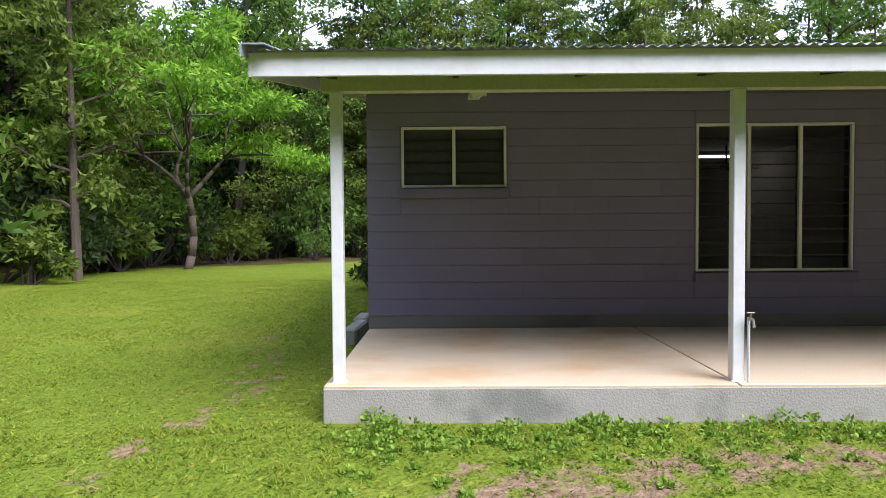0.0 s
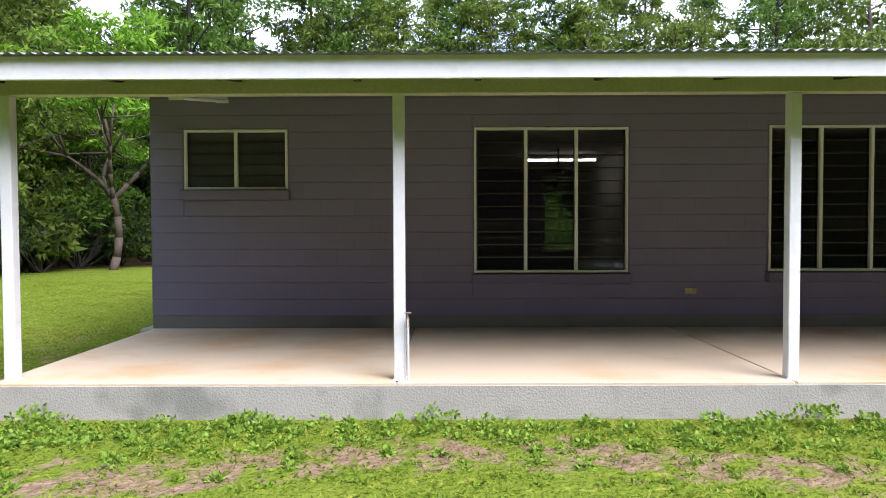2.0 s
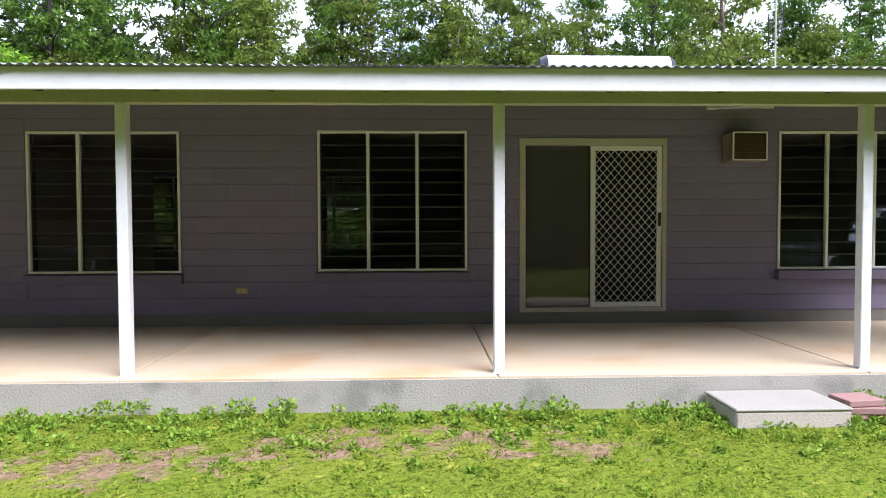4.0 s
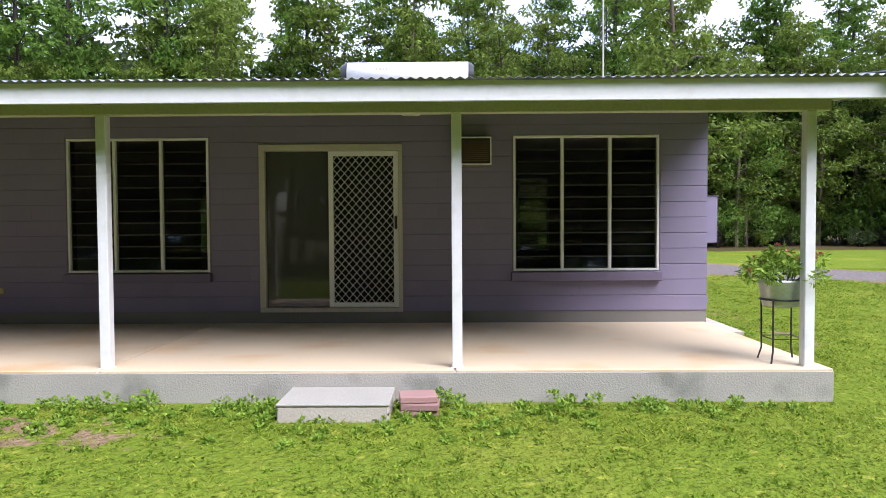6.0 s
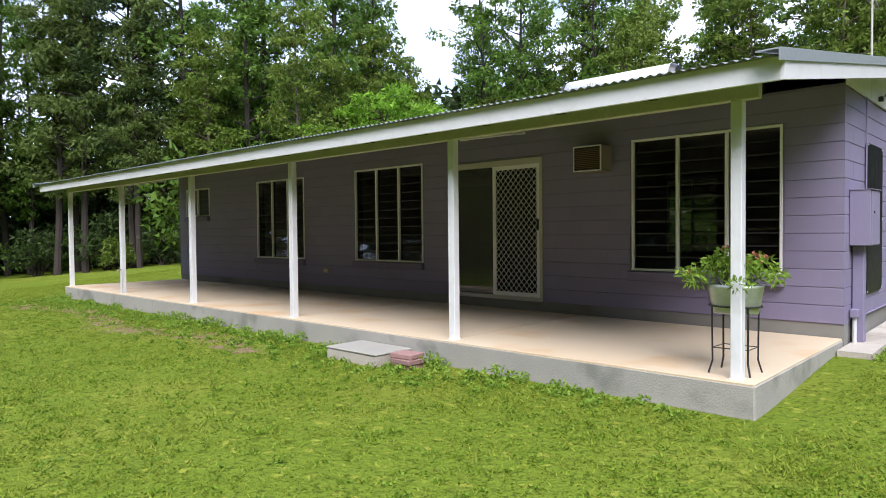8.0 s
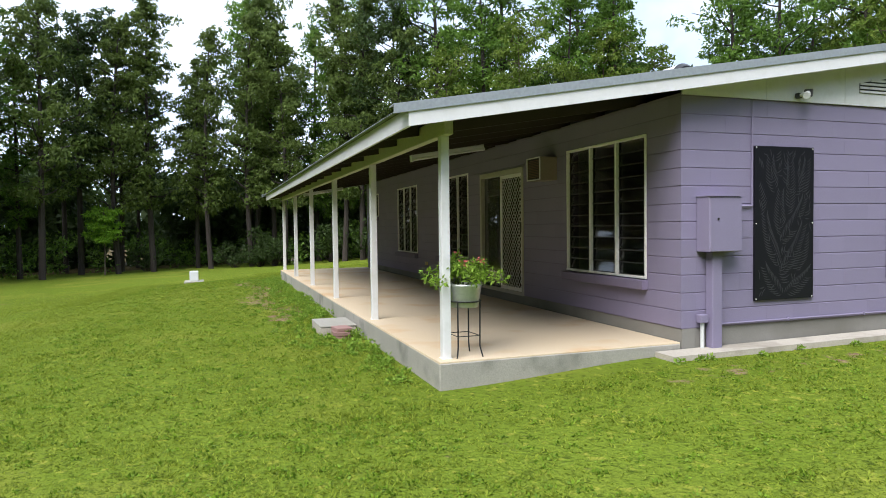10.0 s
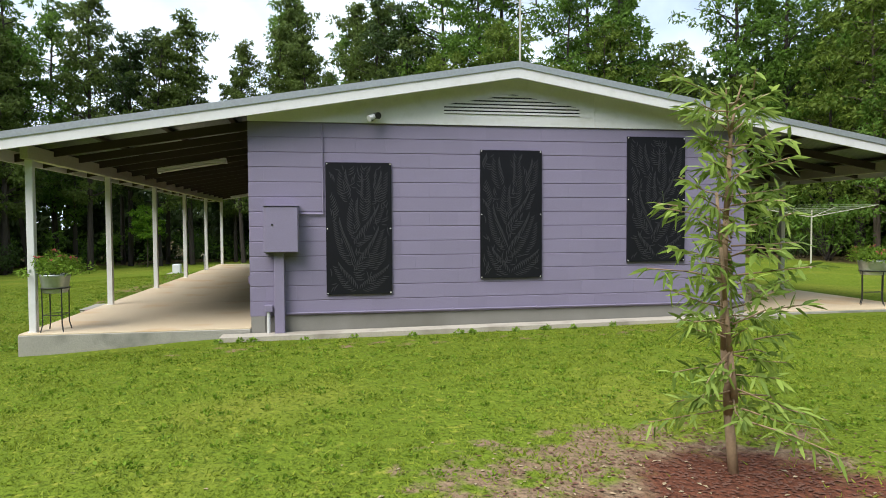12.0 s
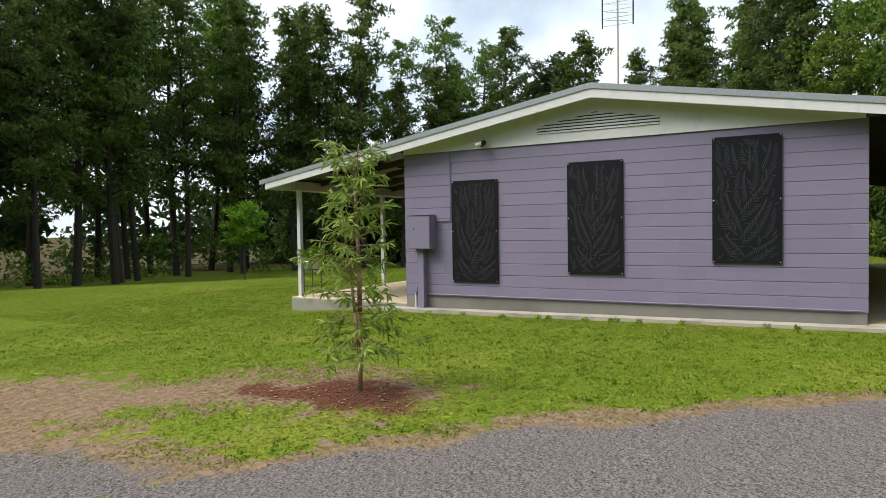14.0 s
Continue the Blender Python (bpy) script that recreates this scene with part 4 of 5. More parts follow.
# meter box with its riser
mb = thing("meter_box", (LX, 0.2, 1.29), "mauve painted steel meter box on the wall", "meter box")
part("case", box(0.002, 0.20, 0.0, 0.44, 0.0, 0.6, bev=0.006), PURPLE, mb)
part("door", box(0.2005, 0.212, 0.008, 0.432, 0.006, 0.592, bev=0.004), PURPLE, mb)
bm = bmesh.new()
rod(bm, (0.212, 0.11, 0.36), (0.222, 0.11, 0.36), 0.012)
part("lock", bm, DARKPL, mb, "small black lock")
part("rain_hood", box(0.0, 0.225, -0.008, 0.448, 0.6, 0.608), PURPLE, mb)
rs = thing("cable_riser", (LX, 0.32, 0.22), "mauve painted square cable riser below the meter box", "riser")
part("duct", box(0.01, 0.12, 0.0, 0.13, 0.0, 1.066, bev=0.006), PURPLE, rs)
pp = thing("drain_pipe", (LX + 0.05, 0.24, 0.21), "short white plastic pipe under a mauve junction box", "pipe")
bm = bmesh.new()
rod(bm, (0.0, 0, 0.0), (0, 0, 0.3), 0.022, seg=10)
part("pipe", bm, PVC, pp)
part("junction_box", box(-0.035, 0.04, -0.055, 0.055, 0.3, 0.39, bev=0.006), PURPLE, pp)
cd = thing("conduit", (LX, 0, 0), "mauve painted electrical conduit fixed along the gable wall", "conduit")
bm = bmesh.new()
rod(bm, (0.022, 0.46, 0.475), (0.022, LY - 0.05, 0.475), 0.011)
part("long_run", bm, PURPLE, cd)
bm = bmesh.new()
rod(bm, (0.022, 0.65, 1.79), (0.022, 0.955, 1.79), 0.011)
rod(bm, (0.022, 0.955, 1.79), (0.022, 0.955, 2.99), 0.009)
part("rising_run", bm, PURPLE, cd)
for y in (1.5, 2.7, 3.9, 5.1, 6.3):
    part("saddle", box(0.0, 0.036, y - 0.01, y + 0.01, 0.458, 0.492), PURPLE, cd)

# flood light under the gable
fl = thing("flood_light", (LX + 0.03, 1.60, 3.06), "small black and white flood lamp on the gable", "lamp")
part("bracket", box(0, 0.05, -0.03, 0.03, -0.03, 0.03, bev=0.006), DARKPL, fl)
bm = bmesh.new()
rod(bm, (0.05, 0, 0), (0.13, 0.03, 0.02), 0.018, 0.022)
rod(bm, (0.12, 0.03, 0.01), (0.17, -0.04, -0.03), 0.032, 0.04, 12)
part("lamp_head", bm, PVC, fl)
bm = bmesh.new()
rod(bm, (0.06, 0.05, 0.03), (0.13, 0.09, 0.02), 0.04, 0.045, 12)
part("sensor", bm, DARKPL, fl)

# air conditioner through the wall
ac = thing("air_conditioner", (12.185, 0.0, 2.27), "old beige window air conditioner with a slatted grille", "air conditioner")
part("case", box(0.0, 0.42, -0.27, 0.16, 0.0, 0.34, bev=0.01), AC_CASE, ac)
# dark plate on the case, standing for the shaded interior behind the slats
part("grille_recess", box(0.017, 0.403, -0.276, -0.271, 0.018, 0.322), DARKPL, ac)
for k in range(11):
    part("slat", box(0.03, 0.39, -0.284, -0.2765, 0.045 + k * 0.024, 0.052 + k * 0.024), SLAT_DARK, ac)
for a in ((0.0, 0.42, 0.0, 0.017), (0.0, 0.42, 0.323, 0.34), (0.0, 0.016, 0.017, 0.323), (0.404, 0.42, 0.017, 0.323)):
    part("bezel", box(a[0], a[1], -0.288, -0.2705, a[2], a[3], bev=0.003), ALU_PALE, ac)

# outlets, tap, small things on wall and posts
for x in (6.32,):
    po = thing("power_outlet", (x, 0, 0.73), "yellowed twin outdoor power outlet on the wall", "power outlet")
    part("plate", box(-0.07, 0.07, -0.03, -0.001, -0.035, 0.035, bev=0.006), YELLOWED, po)
    for s in (-0.035, 0.035):
        part("socket", box(s - 0.018, s + 0.018, -0.036, -0.0305, -0.02, 0.02, bev=0.003), ALU, po)
tap = thing("garden_tap", (3.14, POST_Y - 0.045, 0.72), "dull brass garden tap strapped to the post", "tap")
bm = bmesh.new()
rod(bm, (0.025, -0.015, -0.42), (0.025, -0.015, 0.06), 0.011)
part("riser_pipe", bm, PVC, tap)
bm = bmesh.new()
rod(bm, (0.025, -0.015, 0.06), (0.025, -0.09, 0.055), 0.012)
rod(bm, (0.025, -0.085, 0.06), (0.025, -0.10, 0.0), 0.011, 0.013)
rod(bm, (0.025, -0.05, 0.06), (0.025, -0.05, 0.10), 0.007)
part("body", bm, BRASS, tap)
part("lever", box(-0.005, 0.055, -0.056, -0.044, 0.10, 0.108, bev=0.002), BRASS, tap)


def veranda_light(x, y0, y1):
    """A twin-tube batten running up the slope beneath the rafters."""
    y = (y0 + y1) / 2
    ob = thing("fluorescent_batten", (x, y, roof_z(y) - 0.245), "white twin fluorescent batten under the veranda roof, unlit", "lamp", "veranda lights")
    h = (y1 - y0) / 2
    part("body", box(-0.05, 0.05, -h, h, 0.02, 0.075, bev=0.006), WHITE, ob)
    for s in (-0.035, 0.035):
        bm = bmesh.new()
        rod(bm, (s, -h + 0.03, 0.0), (s, h - 0.03, 0.0), 0.016, seg=10)
        part("tube", bm, WHITE, ob)
    for s in (-h, h - 0.03):
        part("end_cap", box(-0.06, 0.06, s, s + 0.03, -0.022, 0.0195), WHITE, ob)
    ob.rotation_euler = (math.atan(PITCH), 0, 0)


veranda_light(11.7, -1.98, -0.78)
veranda_light(1.2, -2.2, -1.0)

# inside: lit tube and ceiling fan seen through the louvres
tl = thing("ceiling_light", (5.45, 3.7, 2.72), "lit fluorescent tube on the room's ceiling", "lamp")
part("body", box(-0.62, 0.62, -0.06, 0.06, -0.05, 0.0, bev=0.006), WHITE, tl)
bm = bmesh.new()
rod(bm, (-0.6, 0, -0.075), (0.6, 0, -0.075), 0.018, seg=10)
part("tube", bm, TUBE, tl, "glowing tube")
fan = thing("ceiling_fan", (5.22, 2.6, 2.72), "dark ceiling fan hanging in the room", "fan")
bm = bmesh.new()
rod(bm, (0, 0, 0), (0, 0, -0.3), 0.015)
part("rod", bm, DARKPL, fan)
bm = bmesh.new()
rod(bm, (0, 0, -0.3), (0, 0, -0.4), 0.10, 0.08, 14)
part("motor", bm, DARKPL, fan)
for k in range(3):
    o = part("blade", box(0.1, 0.6, -0.055, 0.055, -0.36, -0.352, bev=0.003), DARKPL, fan)
    o.rotation_euler = (0, 0, k * 2.094 + 0.3)


# solar water heater on the roof
def solar_heater():
    z = roof_z(2.45)
    ob = thing("solar_water_heater", (11.4, 2.45, z), "white roof tank of a solar water heater with dark collectors", "water heater")
    zc = 0.35
    bm = bmesh.new()
    rod(bm, (-0.94, 0, zc), (1.0, 0, zc), 0.25, seg=28)
    part("tank", bm, TANK, ob, smooth=True)
    for a, b, s in ((-1.05, -0.94, -1), (1.0, 1.09, 1)):
        bm = bmesh.new()
        rod(bm, (a, 0, zc), (b, 0, zc), 0.20 if s < 0 else 0.256, 0.256 if s < 0 else 0.20, 28)
        part("end_cap", bm, DARKPL, ob, "black plastic end cap")
    # the maker's mark: plain grey bars
    for k, w in enumerate((0.03, 0.035, 0.025, 0.02)):
        part("marking", box(-0.48 + k * 0.055, -0.48 + k * 0.055 + w, -0.2375, -0.2345, zc + 0.075, zc + 0.115), ALU, ob, "grey printed mark").rotation_euler = (0, 0, 0)
    part("marking", box(-0.86, -0.83, -0.236, -0.233, zc + 0.085, zc + 0.12), ALU_PALE, ob)
    for x in (-0.95, 0.05):
        bm = bmesh.new()
        prism(bm, [(-0.35, 0.035 - PITCH * 0.35), (-2.25, 0.035 - PITCH * 2.25), (-2.25, 0.105 - PITCH * 2.25), (-0.35, 0.105 - PITCH * 0.35)], "x", x, x + 0.96)
        part("collector", bm, PANELGLASS, ob, "dark glazed collector panel")
    for x in (-0.7, 0.8):
        part("cradle", box(x - 0.03, x + 0.03, -0.25, 0.2, 0.0, 0.10), DARKPL, ob)
    bm = bmesh.new()
    for k in range(6):
        a0, a1 = k * 0.26, (k + 1) * 0.26
        rod(bm, (-1.04 - 0.32 * math.sin(a0), -0.1, 0.02 + 0.3 * math.cos(a0)), (-1.04 - 0.32 * math.sin(a1), -0.1, 0.02 + 0.3 * math.cos(a1)), 0.022, seg=8)
    part("hose", bm, DARKPL, ob, "bent black pipe")


solar_heater()

# aerial on the ridge
an = thing("tv_aerial", (14.9, 3.80, RIDGE_Z), "thin metal television aerial on a mast", "aerial")
bm = bmesh.new()
rod(bm, (0, 0, 0.03), (0, 0, 2.6), 0.016, 0.014, 8)
part("mast", bm, ALU, an)
for y in (-0.245, 0.245):
    bm = bmesh.new()
    rod(bm, (0, y, 1.05), (0, y, 1.62), 0.012, seg=6)
    part("reflector_edge", bm, DARKMETAL, an)
for k in range(5):
    bm = bmesh.new()
    z = 1.08 + k * 0.12
    rod(bm, (0, -0.245, z), (0, 0.245, z), 0.004, seg=5)
    part("reflector_rod", bm, ALU, an)
for k in range(4):
    bm = bmesh.new()
    z = 1.12 + k * 0.13
    rod(bm, (0.05, -0.17, z + 0.04), (0.05, 0.17, z - 0.02), 0.005, seg=5)
    part("dipole", bm, ALU, an)
vp = thing("vent_pipe", (14.6, 8.2, roof_z(8.2)), "white plastic vent pipe with a cowl on the roof", "vent")
bm = bmesh.new()
rod(bm, (0, 0, -0.05), (0, 0, 0.16), 0.045, seg=12)
part("pipe", bm, PVC, vp)
bm = bmesh.new()
rod(bm, (0, 0, 0.15), (0, 0, 0.22), 0.06, 0.045, 12)
part("cowl", bm, PVC, vp)


def pot_plant(x, y, turn, flower_label):
    """A galvanised oval tub of leafy flowers on a tall wrought-iron stand."""
    ob = thing("pot_plant", (x, y, SLAB_Z), flower_label, "pot plant", "veranda pot plants")
    st = new("stand")
    st.parent = ob
    for k in range(4):
        a = k * math.pi / 2 + 0.6
        c, s = math.cos(a), math.sin(a)
        bm = bmesh.new()
        rod(bm, (c * 0.23, s * 0.19, 0.0), (c * 0.195, s * 0.16, 0.12), 0.008, seg=6)
        rod(bm, (c * 0.195, s * 0.16, 0.12), (c * 0.20, s * 0.165, 0.63), 0.008, seg=6)
        part("leg", bm, DARKMETAL, st)
        b = a + math.pi / 2
        bm = bmesh.new()
        rod(bm, (c * 0.197, s * 0.162, 0.24), (math.cos(b) * 0.197, math.sin(b) * 0.162, 0.24), 0.005, seg=5)
        part("brace", bm, DARKMETAL, st)
    bm = bmesh.new()
    n = 24
    for i in range(n):
        a, b = 2 * math.pi * i / n, 2 * math.pi * (i + 1) / n
        rod(bm, (math.cos(a) * 0.20, math.sin(a) * 0.165, 0.63), (math.cos(b) * 0.20, math.sin(b) * 0.165, 0.63), 0.009, seg=5)
    part("ring", bm, DARKMETAL, st)
    bm = bmesh.new()
    rings = []
    for z, k in ((0.56, 0.80), (0.58, 0.83), (0.80, 1.0), (0.83, 1.05), (0.82, 0.96), (0.79, 0.95)):
        rings.append([bm.verts.new((math.cos(2 * math.pi * i / n) * 0.215 * k, math.sin(2 * math.pi * i / n) * 0.175 * k, z)) for i in range(n)])
    bm.faces.new(rings[0][::-1])
    for r, s in zip(rings, rings[1:]):
        for i in range(n):
            bm.faces.new((r[i], r[(i + 1) % n], s[(i + 1) % n], s[i]))
    part("tub", bm, POTMETAL, ob, "galvanised oval tub", smooth=True)
    bm = bmesh.new()
    rod(bm, (0, 0, 0.74), (0, 0, 0.79), 0.16, seg=16)
    part("soil", bm, SOIL, ob)
    bm = bmesh.new()
    C, tips = [], []
    for i in range(30):
        a, d = rng.uniform(0, 6.28), rng.uniform(0.05, 0.40)
        h = 0.80 + rng.uniform(0.08, 0.30) * (1.15 - d * 1.4)
        tip = Vector((math.cos(a) * d, math.sin(a) * d, h))
        limb(bm, (math.cos(a) * 0.08, math.sin(a) * 0.08, 0.78), tip, 0.004, 0.002, 0.08, 2, 4)
        C.append(tip)
        tips.append(tip)
    part("stem", bm, LEAF_D, ob)
    V, F = leaves(C, [0.085] * len(C), 50, 0.058, 0.021, 0.2, 0.8)
    raw("leaves", V.tolist(), F.tolist(), LEAF_W, ob)
    for t in tips[:8]:
        V, F = leaves([t + Vector((0, 0, 0.05))], [0.025], 9, 0.04, 0.026, -0.2, 0.6)
        raw("flower", V.tolist(), F.tolist(), FLOWER, ob, "small pink flower")
    ob.rotation_euler, ob.scale = (0, 0, turn), (1, 1, 0.88)
    return ob


pot_plant(15.06, -2.45, 0.2, "leafy pink-flowering plant in a galvanised tub on an iron stand")
pot_plant(14.92, 9.72, 1.1, "leafy orange-flowering plant in a tub on an iron stand")

# step before the door
step = thing("concrete_step", (11.19, -3.095, 0.0), "loose concrete block step with a grey top and pebbly sides", "step")
part("block", box(-0.43, 0.43, -0.265, 0.265, -0.05, 0.140, bev=0.012), PALE, step, "sandy concrete with exposed pebbles")
part("topping", box(-0.437, 0.437, -0.272, 0.272, 0.1405, 0.165, bev=0.008), CONC, step, "smooth grey cement topping")
for k, (dx, dy, a) in enumerate(((0, 0, 4), (0.015, -0.01, -3), (-0.01, 0.012, 7))):
    o = single("paver", box(-0.15, 0.15, -0.115, 0.115, 0, 0.052, bev=0.006), PINK, "pink concrete paver stacked beside the step", "paver", "stacked pavers")
    o.matrix_basis = pose(11.84 + dx, -3.1 + dy, 0.012 + k * 0.055, 0, 0, a)

# inspection box on the lawn, far sign box, clothes line
ib = thing("inspection_box", (-6, -5.5, float(ground_z(-6, -5.5))), "white plastic box on a dark concrete pad", "utility box")
part("pad", box(-0.5, 0.5, -0.35, 0.35, -0.05, 0.07, bev=0.01), CONC, ib)
part("box", box(-0.16, 0.2, -0.16, 0.16, 0.07, 0.45, bev=0.02), PVC, ib, "white plastic housing")
zs = float(ground_z(16.5, 17.6))
sp = thing("supply_post", (16.5, 17.6, zs), "white service post with a small white box", "post")
part("post", box(-0.09, 0.09, -0.06, 0.06, -0.1, 1.05, bev=0.008), PVC, sp)
part("box", box(-0.23, 0.23, -0.1, 0.1, 1.05, 1.5, bev=0.01), PVC, sp)
bm = bmesh.new()
rod(bm, (0.12, 0, 1.5), (0.12, 0, 3.0), 0.02)
rod(bm, (0.12, 0, 3.0), (-0.15, 0, 3.25), 0.018)
part("mast", bm, ALU_PALE, sp)
zc = float(ground_z(4.3, 17.2))
cl = thing("clothes_line", (4.3, 17.2, zc), "rotary clothes line with faded green lines on a steel pole", "clothes line")
bm = bmesh.new()
rod(bm, (0, 0, -0.1), (0, 0, 2.0), 0.03, 0.025)
part("pole", bm, ALU, cl)
arms = []
for k in range(4):
    a = k * math.pi / 2 + 0.5
    tip = (math.cos(a) * 2.0, math.sin(a) * 2.0, 2.12)
    arms.append(tip)
    bm = bmesh.new()
    rod(bm, (0, 0, 1.75), tip, 0.016, 0.013, 6)
    part("arm", bm, ALU, cl)
for f in (0.4, 0.55, 0.7, 0.85, 1.0):
    bm = bmesh.new()
    for p, q in zip(arms, arms[1:] + arms[:1]):
        zf = 1.75 + 0.37 * f
        rod(bm, (p[0] * f, p[1] * f, zf), (q[0] * f, q[1] * f, zf), 0.006, seg=4)
    part("line", bm, FADED, cl)

# small shrub by the house's far corner
sh = shrub(0.8, LEAF_D, 12, 50, 0.14, "small dark green shrub beside the house wall")
sh.matrix_basis = stand(sh, -0.75, 7.2, 1.0, 0)
for x, y, s in ((-0.28, 0.9, 1.1), (-0.30, 1.7, 0.9)):
    o = single("edging_stone", box(-0.09, 0.09, -0.38 * s, 0.38 * s, -0.05, 0.2, bev=0.025), CONC, "worn concrete edging stone beside the slab", "edging stone", "edging stones")
    o.matrix_basis = pose(x, y, float(ground_z(x, y)), 0, 0, rng.uniform(-5, 5))


# ---- grass, weeds and litter ----
def grass_field(count):
    """Single blades over the mown lawn where the path runs near, thin on bare earth and off the drive."""
    g = np.random.default_rng(11)
    k = count
    zone = g.random(k)
    x = np.where(zone < 0.38, g.uniform(-6, 18.5, k), np.where(zone < 0.70, g.uniform(15.65, 25.0, k), -0.05 - 9.0 * g.random(k)))
    y = np.where(zone < 0.38, -2.84 - 5.2 * g.random(k), np.where(zone < 0.70, g.uniform(-5.5, 9.5, k), g.uniform(-3, 10, k)))
    # thinning out away from the path
    tail = g.exponential(1.6, k) * (g.random(k) < 0.4)
    y = np.where((zone >= 0.38) & (zone < 0.70), np.where(y < -2, y - tail * 2.2, y), y)
    y = np.where((zone >= 0.70) & (y > 2), y + tail, y)
    x = np.where((zone >= 0.70) | ((zone < 0.38) & (x < -3)), x - tail, x)
    y = np.where(zone < 0.38, y - g.exponential(2.2, k) * (g.random(k) < 0.4), y)
    t0 = np.sin(x * 4.1 + 2 * np.sin(y * 3.3)) + np.cos(y * 5.7 + x)
    keep = drive_side(x, y) < -0.12 + 0.14 * g.normal(size=k)
    keep &= np.hypot((x - 21.15) * 0.9, (y - 3.15) * 0.75) > 0.6 + 0.25 * g.normal(size=k)
    keep &= (np.hypot((x - 22.6) * 0.9, (y - 0.9) * 0.6) > 0.85 + 0.2 * t0) | (g.random(k) < 0.12)
    keep &= (np.abs((x - 21.3) + (y - 2.8) * 0.6) + 0.5 * np.maximum(np.abs(y - 2.0) - 1.0, 0) > 0.5 + 0.15 * t0) | (g.random(k) < 0.2)
    keep &= ~((x < 15.68) & (x > -0.04) & (y > -2.83))
    # worn earth along the veranda
    keep &= (np.abs(y + 3.75 + 0.25 * np.sin(x * 1.3)) > 0.32) | (x < 0.3) | (x > 11) | (g.random(k) < 0.45)
    # uneven tufts
    t = 0.5 * np.sin(x * 2.3 + 1.7 * np.sin(y * 1.9)) * np.cos(y * 2.7 + 1.3 * np.sin(x * 2.1))
    t += 0.8 * np.sin(x * 14.1 + 2 * np.sin(y * 9.3)) * np.sin(y * 12.3 + 1.7 * np.sin(x * 8.9))
    keep &= g.random(k) < 0.66 + 0.35 * t
    x, y, t = x[keep], y[keep], t[keep]
    k = len(x)
    z = ground_z(x, y) - 0.004
    h = g.uniform(0.009, 0.026, k) * (1 + 0.35 * t)
    h = np.where((y < -2.84) & (y > -3.9) & (x < 16), h * g.uniform(1.0, 1.8, k), h)
    a = g.uniform(0, 2 * math.pi, k)
    lean = g.uniform(0.5, 2.2, k) * h
    b = g.uniform(0, 2 * math.pi, k)
    w = g.uniform(0.005, 0.011, k)
    P = np.stack([x, y, z], -1)
    W = np.stack([np.cos(a) * w, np.sin(a) * w, 0 * w], -1)
    T = P + np.stack([np.cos(b) * lean, np.sin(b) * lean, h], -1)
    V = np.stack([P - W, P + W, T], 1).reshape(-1, 3)
    F = np.arange(3 * k).reshape(-1, 3)
    me = bpy.data.meshes.new("grass")
    me.vertices.add(3 * k)
    me.vertices.foreach_set("co", V.astype(np.float32).ravel())
    me.loops.add(3 * k)
    me.loops.foreach_set("vertex_index", F.astype(np.int32).ravel())
    me.polygons.add(k)
    me.polygons.foreach_set("loop_start", np.arange(0, 3 * k, 3, dtype=np.int32))
    me.update(calc_edges=True)
    me.materials.append(GRASS)
    tagged(new("grass", me), "short mown green grass blades", "grass", kind="stuff")


grass_field(900000)


def weeds():
    """Broad-leaved creeping weeds along the slab's foot and at the gable strip."""
    C, R = [], []
    for i in range(260):
        x = rng.uniform(0.1, 15.2)
        if math.sin(x * 3.7) + math.sin(x * 1.9 + 2) < 0.1 and rng.uniform() < 0.7:
            continue
        tall = 1.0 if math.sin(x * 2.1) + math.sin(x * 5.3 + 1) > 0.5 else 0.45
        C.append((x, -2.88 - abs(rng.normal()) * 0.16, float(ground_z(x, -3)) + rng.uniform(0.0, 0.11) * tall))
        R.append(rng.uniform(0.05, 0.10))
    for i in range(300):
        x, y = 0.3 + 13 * rng.uniform() ** 1.3, -3.0 - abs(rng.normal()) * 0.4
        C.append((x, y, float(ground_z(x, y)) + 0.01))
        R.append(rng.uniform(0.03, 0.07))
    for i in range(16):
        y = rng.uniform(-1.2, 7.0)
        C.append((LX + rng.uniform(0.34, 0.42), y, float(ground_z(LX, y)) + 0.02))
        R.append(rng.uniform(0.03, 0.06))
    V, F = leaves(C, R, 46, 0.036, 0.026, -0.2, 0.6)
    V[:, 2] = np.maximum(V[:, 2], ground_z(V[:, 0], V[:, 1]) + 0.002)
    tagged(raw("weeds", V.tolist(), F.tolist(), LEAF_W), "broad-leaved green weeds along the slab's foot", "weeds", kind="stuff")


weeds()


def clover():
    """Low darker clumps of small round leaves through the mown grass."""
    C, R = [], []
    while len(C) < 2600:
        if rng.uniform() < 0.45:
            x, y = rng.uniform(-5, 18), rng.uniform(-7.0, -3.1)
        else:
            x, y = rng.uniform(15.9, 24), rng.uniform(-5, 8)
        if float(drive_side(x, y)) > -0.2 or math.hypot(x - 21.2, y - 3.1) < 1.2 or math.hypot(x - 22.6, (y - 0.9) * 0.7) < 1.7:
            continue
        C.append((x, y, float(ground_z(x, y)) + 0.004))
        R.append(rng.uniform(0.03, 0.09))
    V, F = leaves(C, R, 18, 0.026, 0.020, -0.3, 0.16)
    V[:, 2] = np.maximum(V[:, 2], ground_z(V[:, 0], V[:, 1]) + 0.003)
    tagged(raw("clover", V.tolist(), F.tolist(), LEAF_C), "low green clover clumps in the mown lawn", "clover", kind="stuff")


clover()


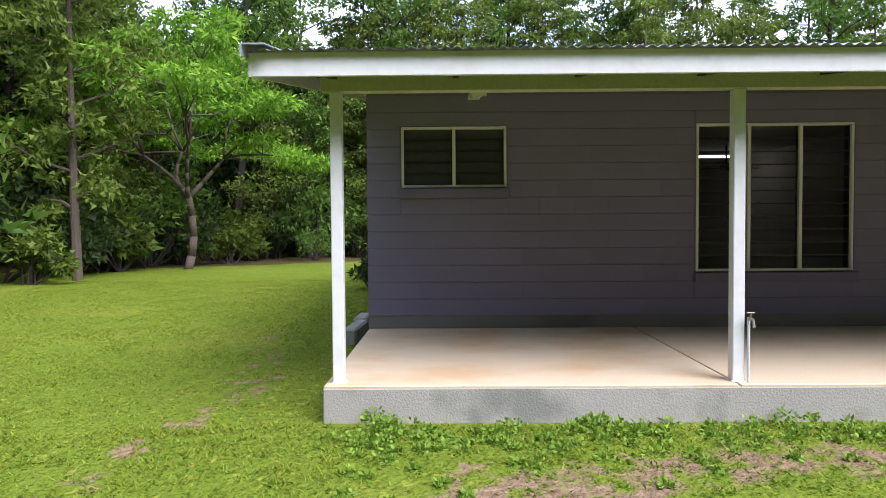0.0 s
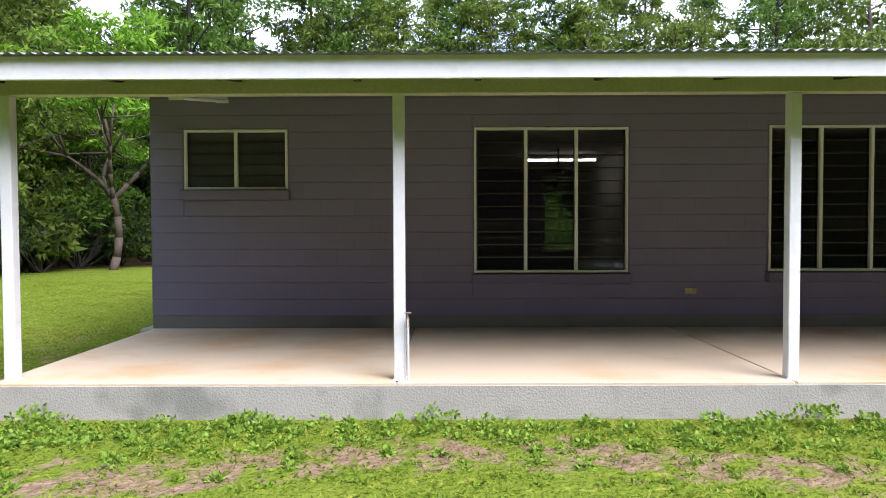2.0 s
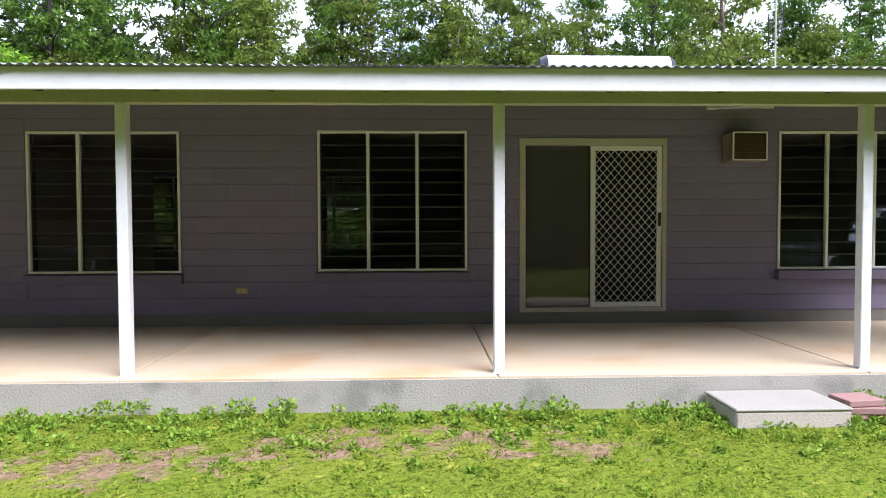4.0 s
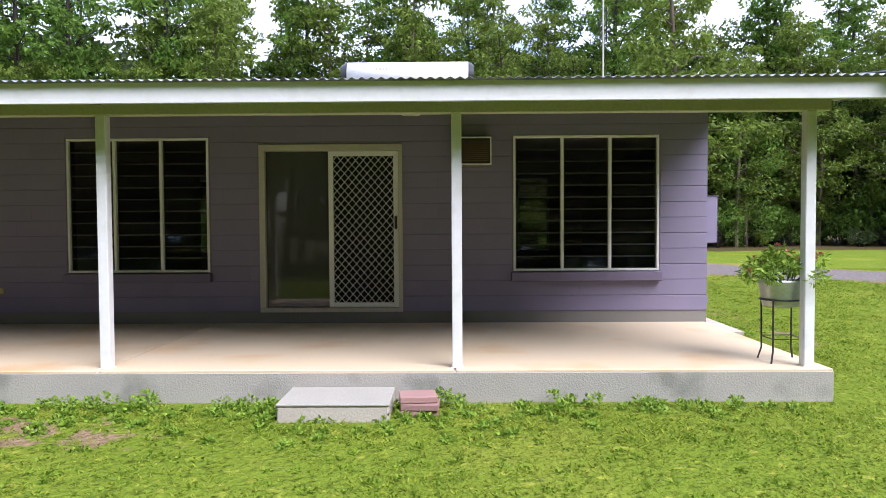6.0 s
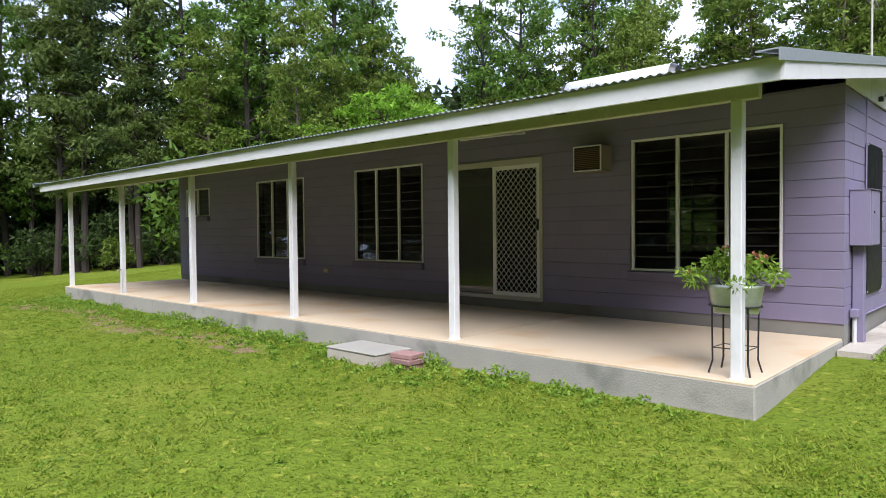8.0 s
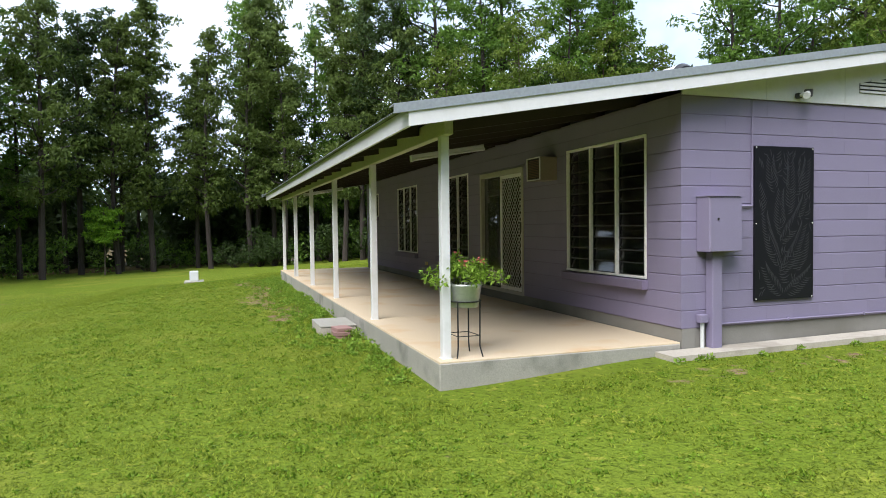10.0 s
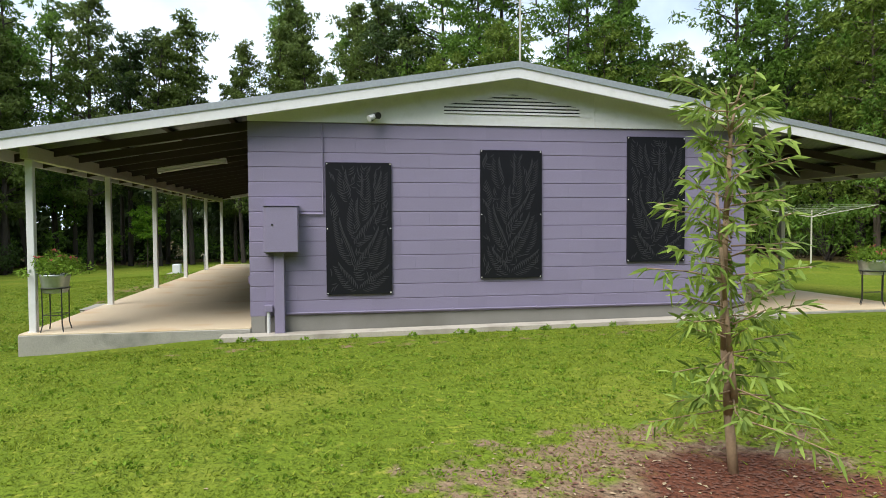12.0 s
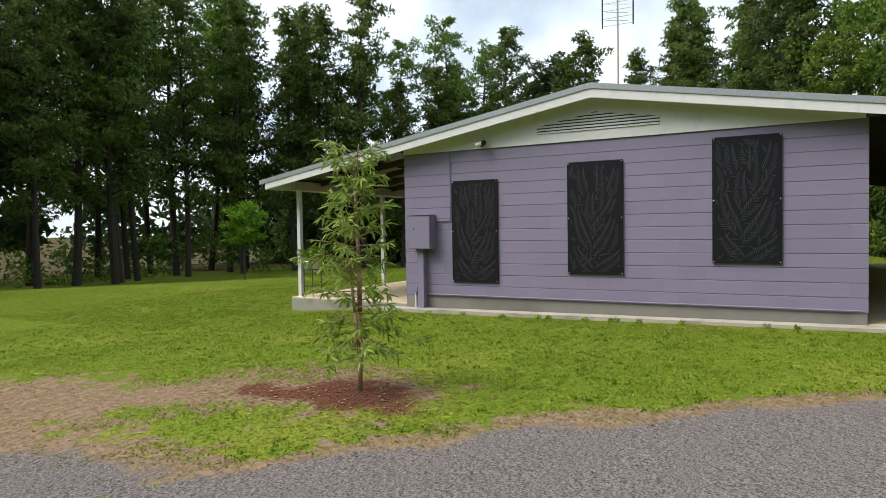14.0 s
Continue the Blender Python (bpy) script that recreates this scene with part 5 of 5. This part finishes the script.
def chips(name, n, cx, cy, rx, ry, size, material, label):
    """Loose flat chips scattered over the ground."""
    verts, faces = [], []
    for i in range(n):
        x, y = cx + rng.normal() * rx, cy + rng.normal() * ry
        z = float(ground_z(x, y)) + 0.004
        a, s = rng.uniform(0, 6.28), size * rng.uniform(0.5, 1.4)
        c, d = math.cos(a) * s, math.sin(a) * s
        o = len(verts)
        verts += [(x - c, y - d, z), (x + d * 0.5, y - c * 0.5, z + s * 0.2), (x + c, y + d, z + s * 0.1), (x - d * 0.5, y + c * 0.5, z + s * 0.25)]
        faces.append((o, o + 1, o + 2, o + 3))
    tagged(raw(name, verts, faces, material), label, "litter", kind="stuff")


MULCH = mat("red_mulch_chip", (0.156, 0.066, 0.039), (0.101, 0.043, 0.027), rough=0.9, fine=80, bump=0.2, per="island")
DRYLEAF = mat("dry_leaf", (0.39, 0.312, 0.187), (0.281, 0.203, 0.117), rough=0.8, fine=80, bump=0.1, per="island")
chips("mulch_chips", 1500, 21.15, 3.15, 0.42, 0.5, 0.016, MULCH, "red-brown wood mulch round the young tree")
chips("dry_leaves", 260, 21.3, 2.6, 0.6, 0.9, 0.016, DRYLEAF, "scattered dry pale leaves on bare soil")
STONE = mat("gravel_stone", (0.211, 0.187, 0.176), (0.156, 0.134, 0.125), rough=0.85, fine=60, bump=0.2, per="island", vary=0.8)


def gravel(n):
    g = np.random.default_rng(5)
    verts, faces = [], []
    while len(faces) < n * 4:
        x, y = g.uniform(17.5, 25.6), g.uniform(0.5, 8.5)
        if drive_side(x, y) < 0.05 or drive_side(x, y) > 2.4:
            continue
        z, s = float(ground_z(x, y)), g.uniform(0.005, 0.014)
        a = g.uniform(0, 6.28)
        o = len(verts)
        for k in range(3):
            verts.append((x + math.cos(a + k * 2.1) * s, y + math.sin(a + k * 2.1) * s, z - 0.002))
        verts.append((x + g.normal() * s * 0.3, y + g.normal() * s * 0.3, z + s * 0.45))
        faces += [(o, o + 1, o + 3), (o + 1, o + 2, o + 3), (o + 2, o, o + 3), (o, o + 2, o + 1)]
    tagged(raw("gravel", verts, faces, STONE), "loose grey gravel on the drive", "gravel", kind="stuff")


gravel(20000)

# ---- the blocks of the walls ----
gable_rects = lay_blocks(LY, [])
place_blocks(gable, gable_rects, lambda u, z: Matrix.Translation((LX, u, z)) @ pose(0, 0, 0, 0, 0, 90), 300)
sills = [(a - 0.022, b + 0.022, c - 0.127, d) if k != "door" and k != "ac" else (a, b, c, d) for k, (a, b, c, d) in FRONT.items()]
front_rects = sorted(lay_blocks(LX, sills), key=lambda r: r[0])
near = [r for r in front_rects if r[0] > 11.4 or r[0] < 3.7]
rest = [r for r in front_rects if not (r[0] > 11.4 or r[0] < 3.7)]
place_blocks(front, near + rest, lambda u, z: Matrix.Translation((u, 0, z)), min(300, len(near)))
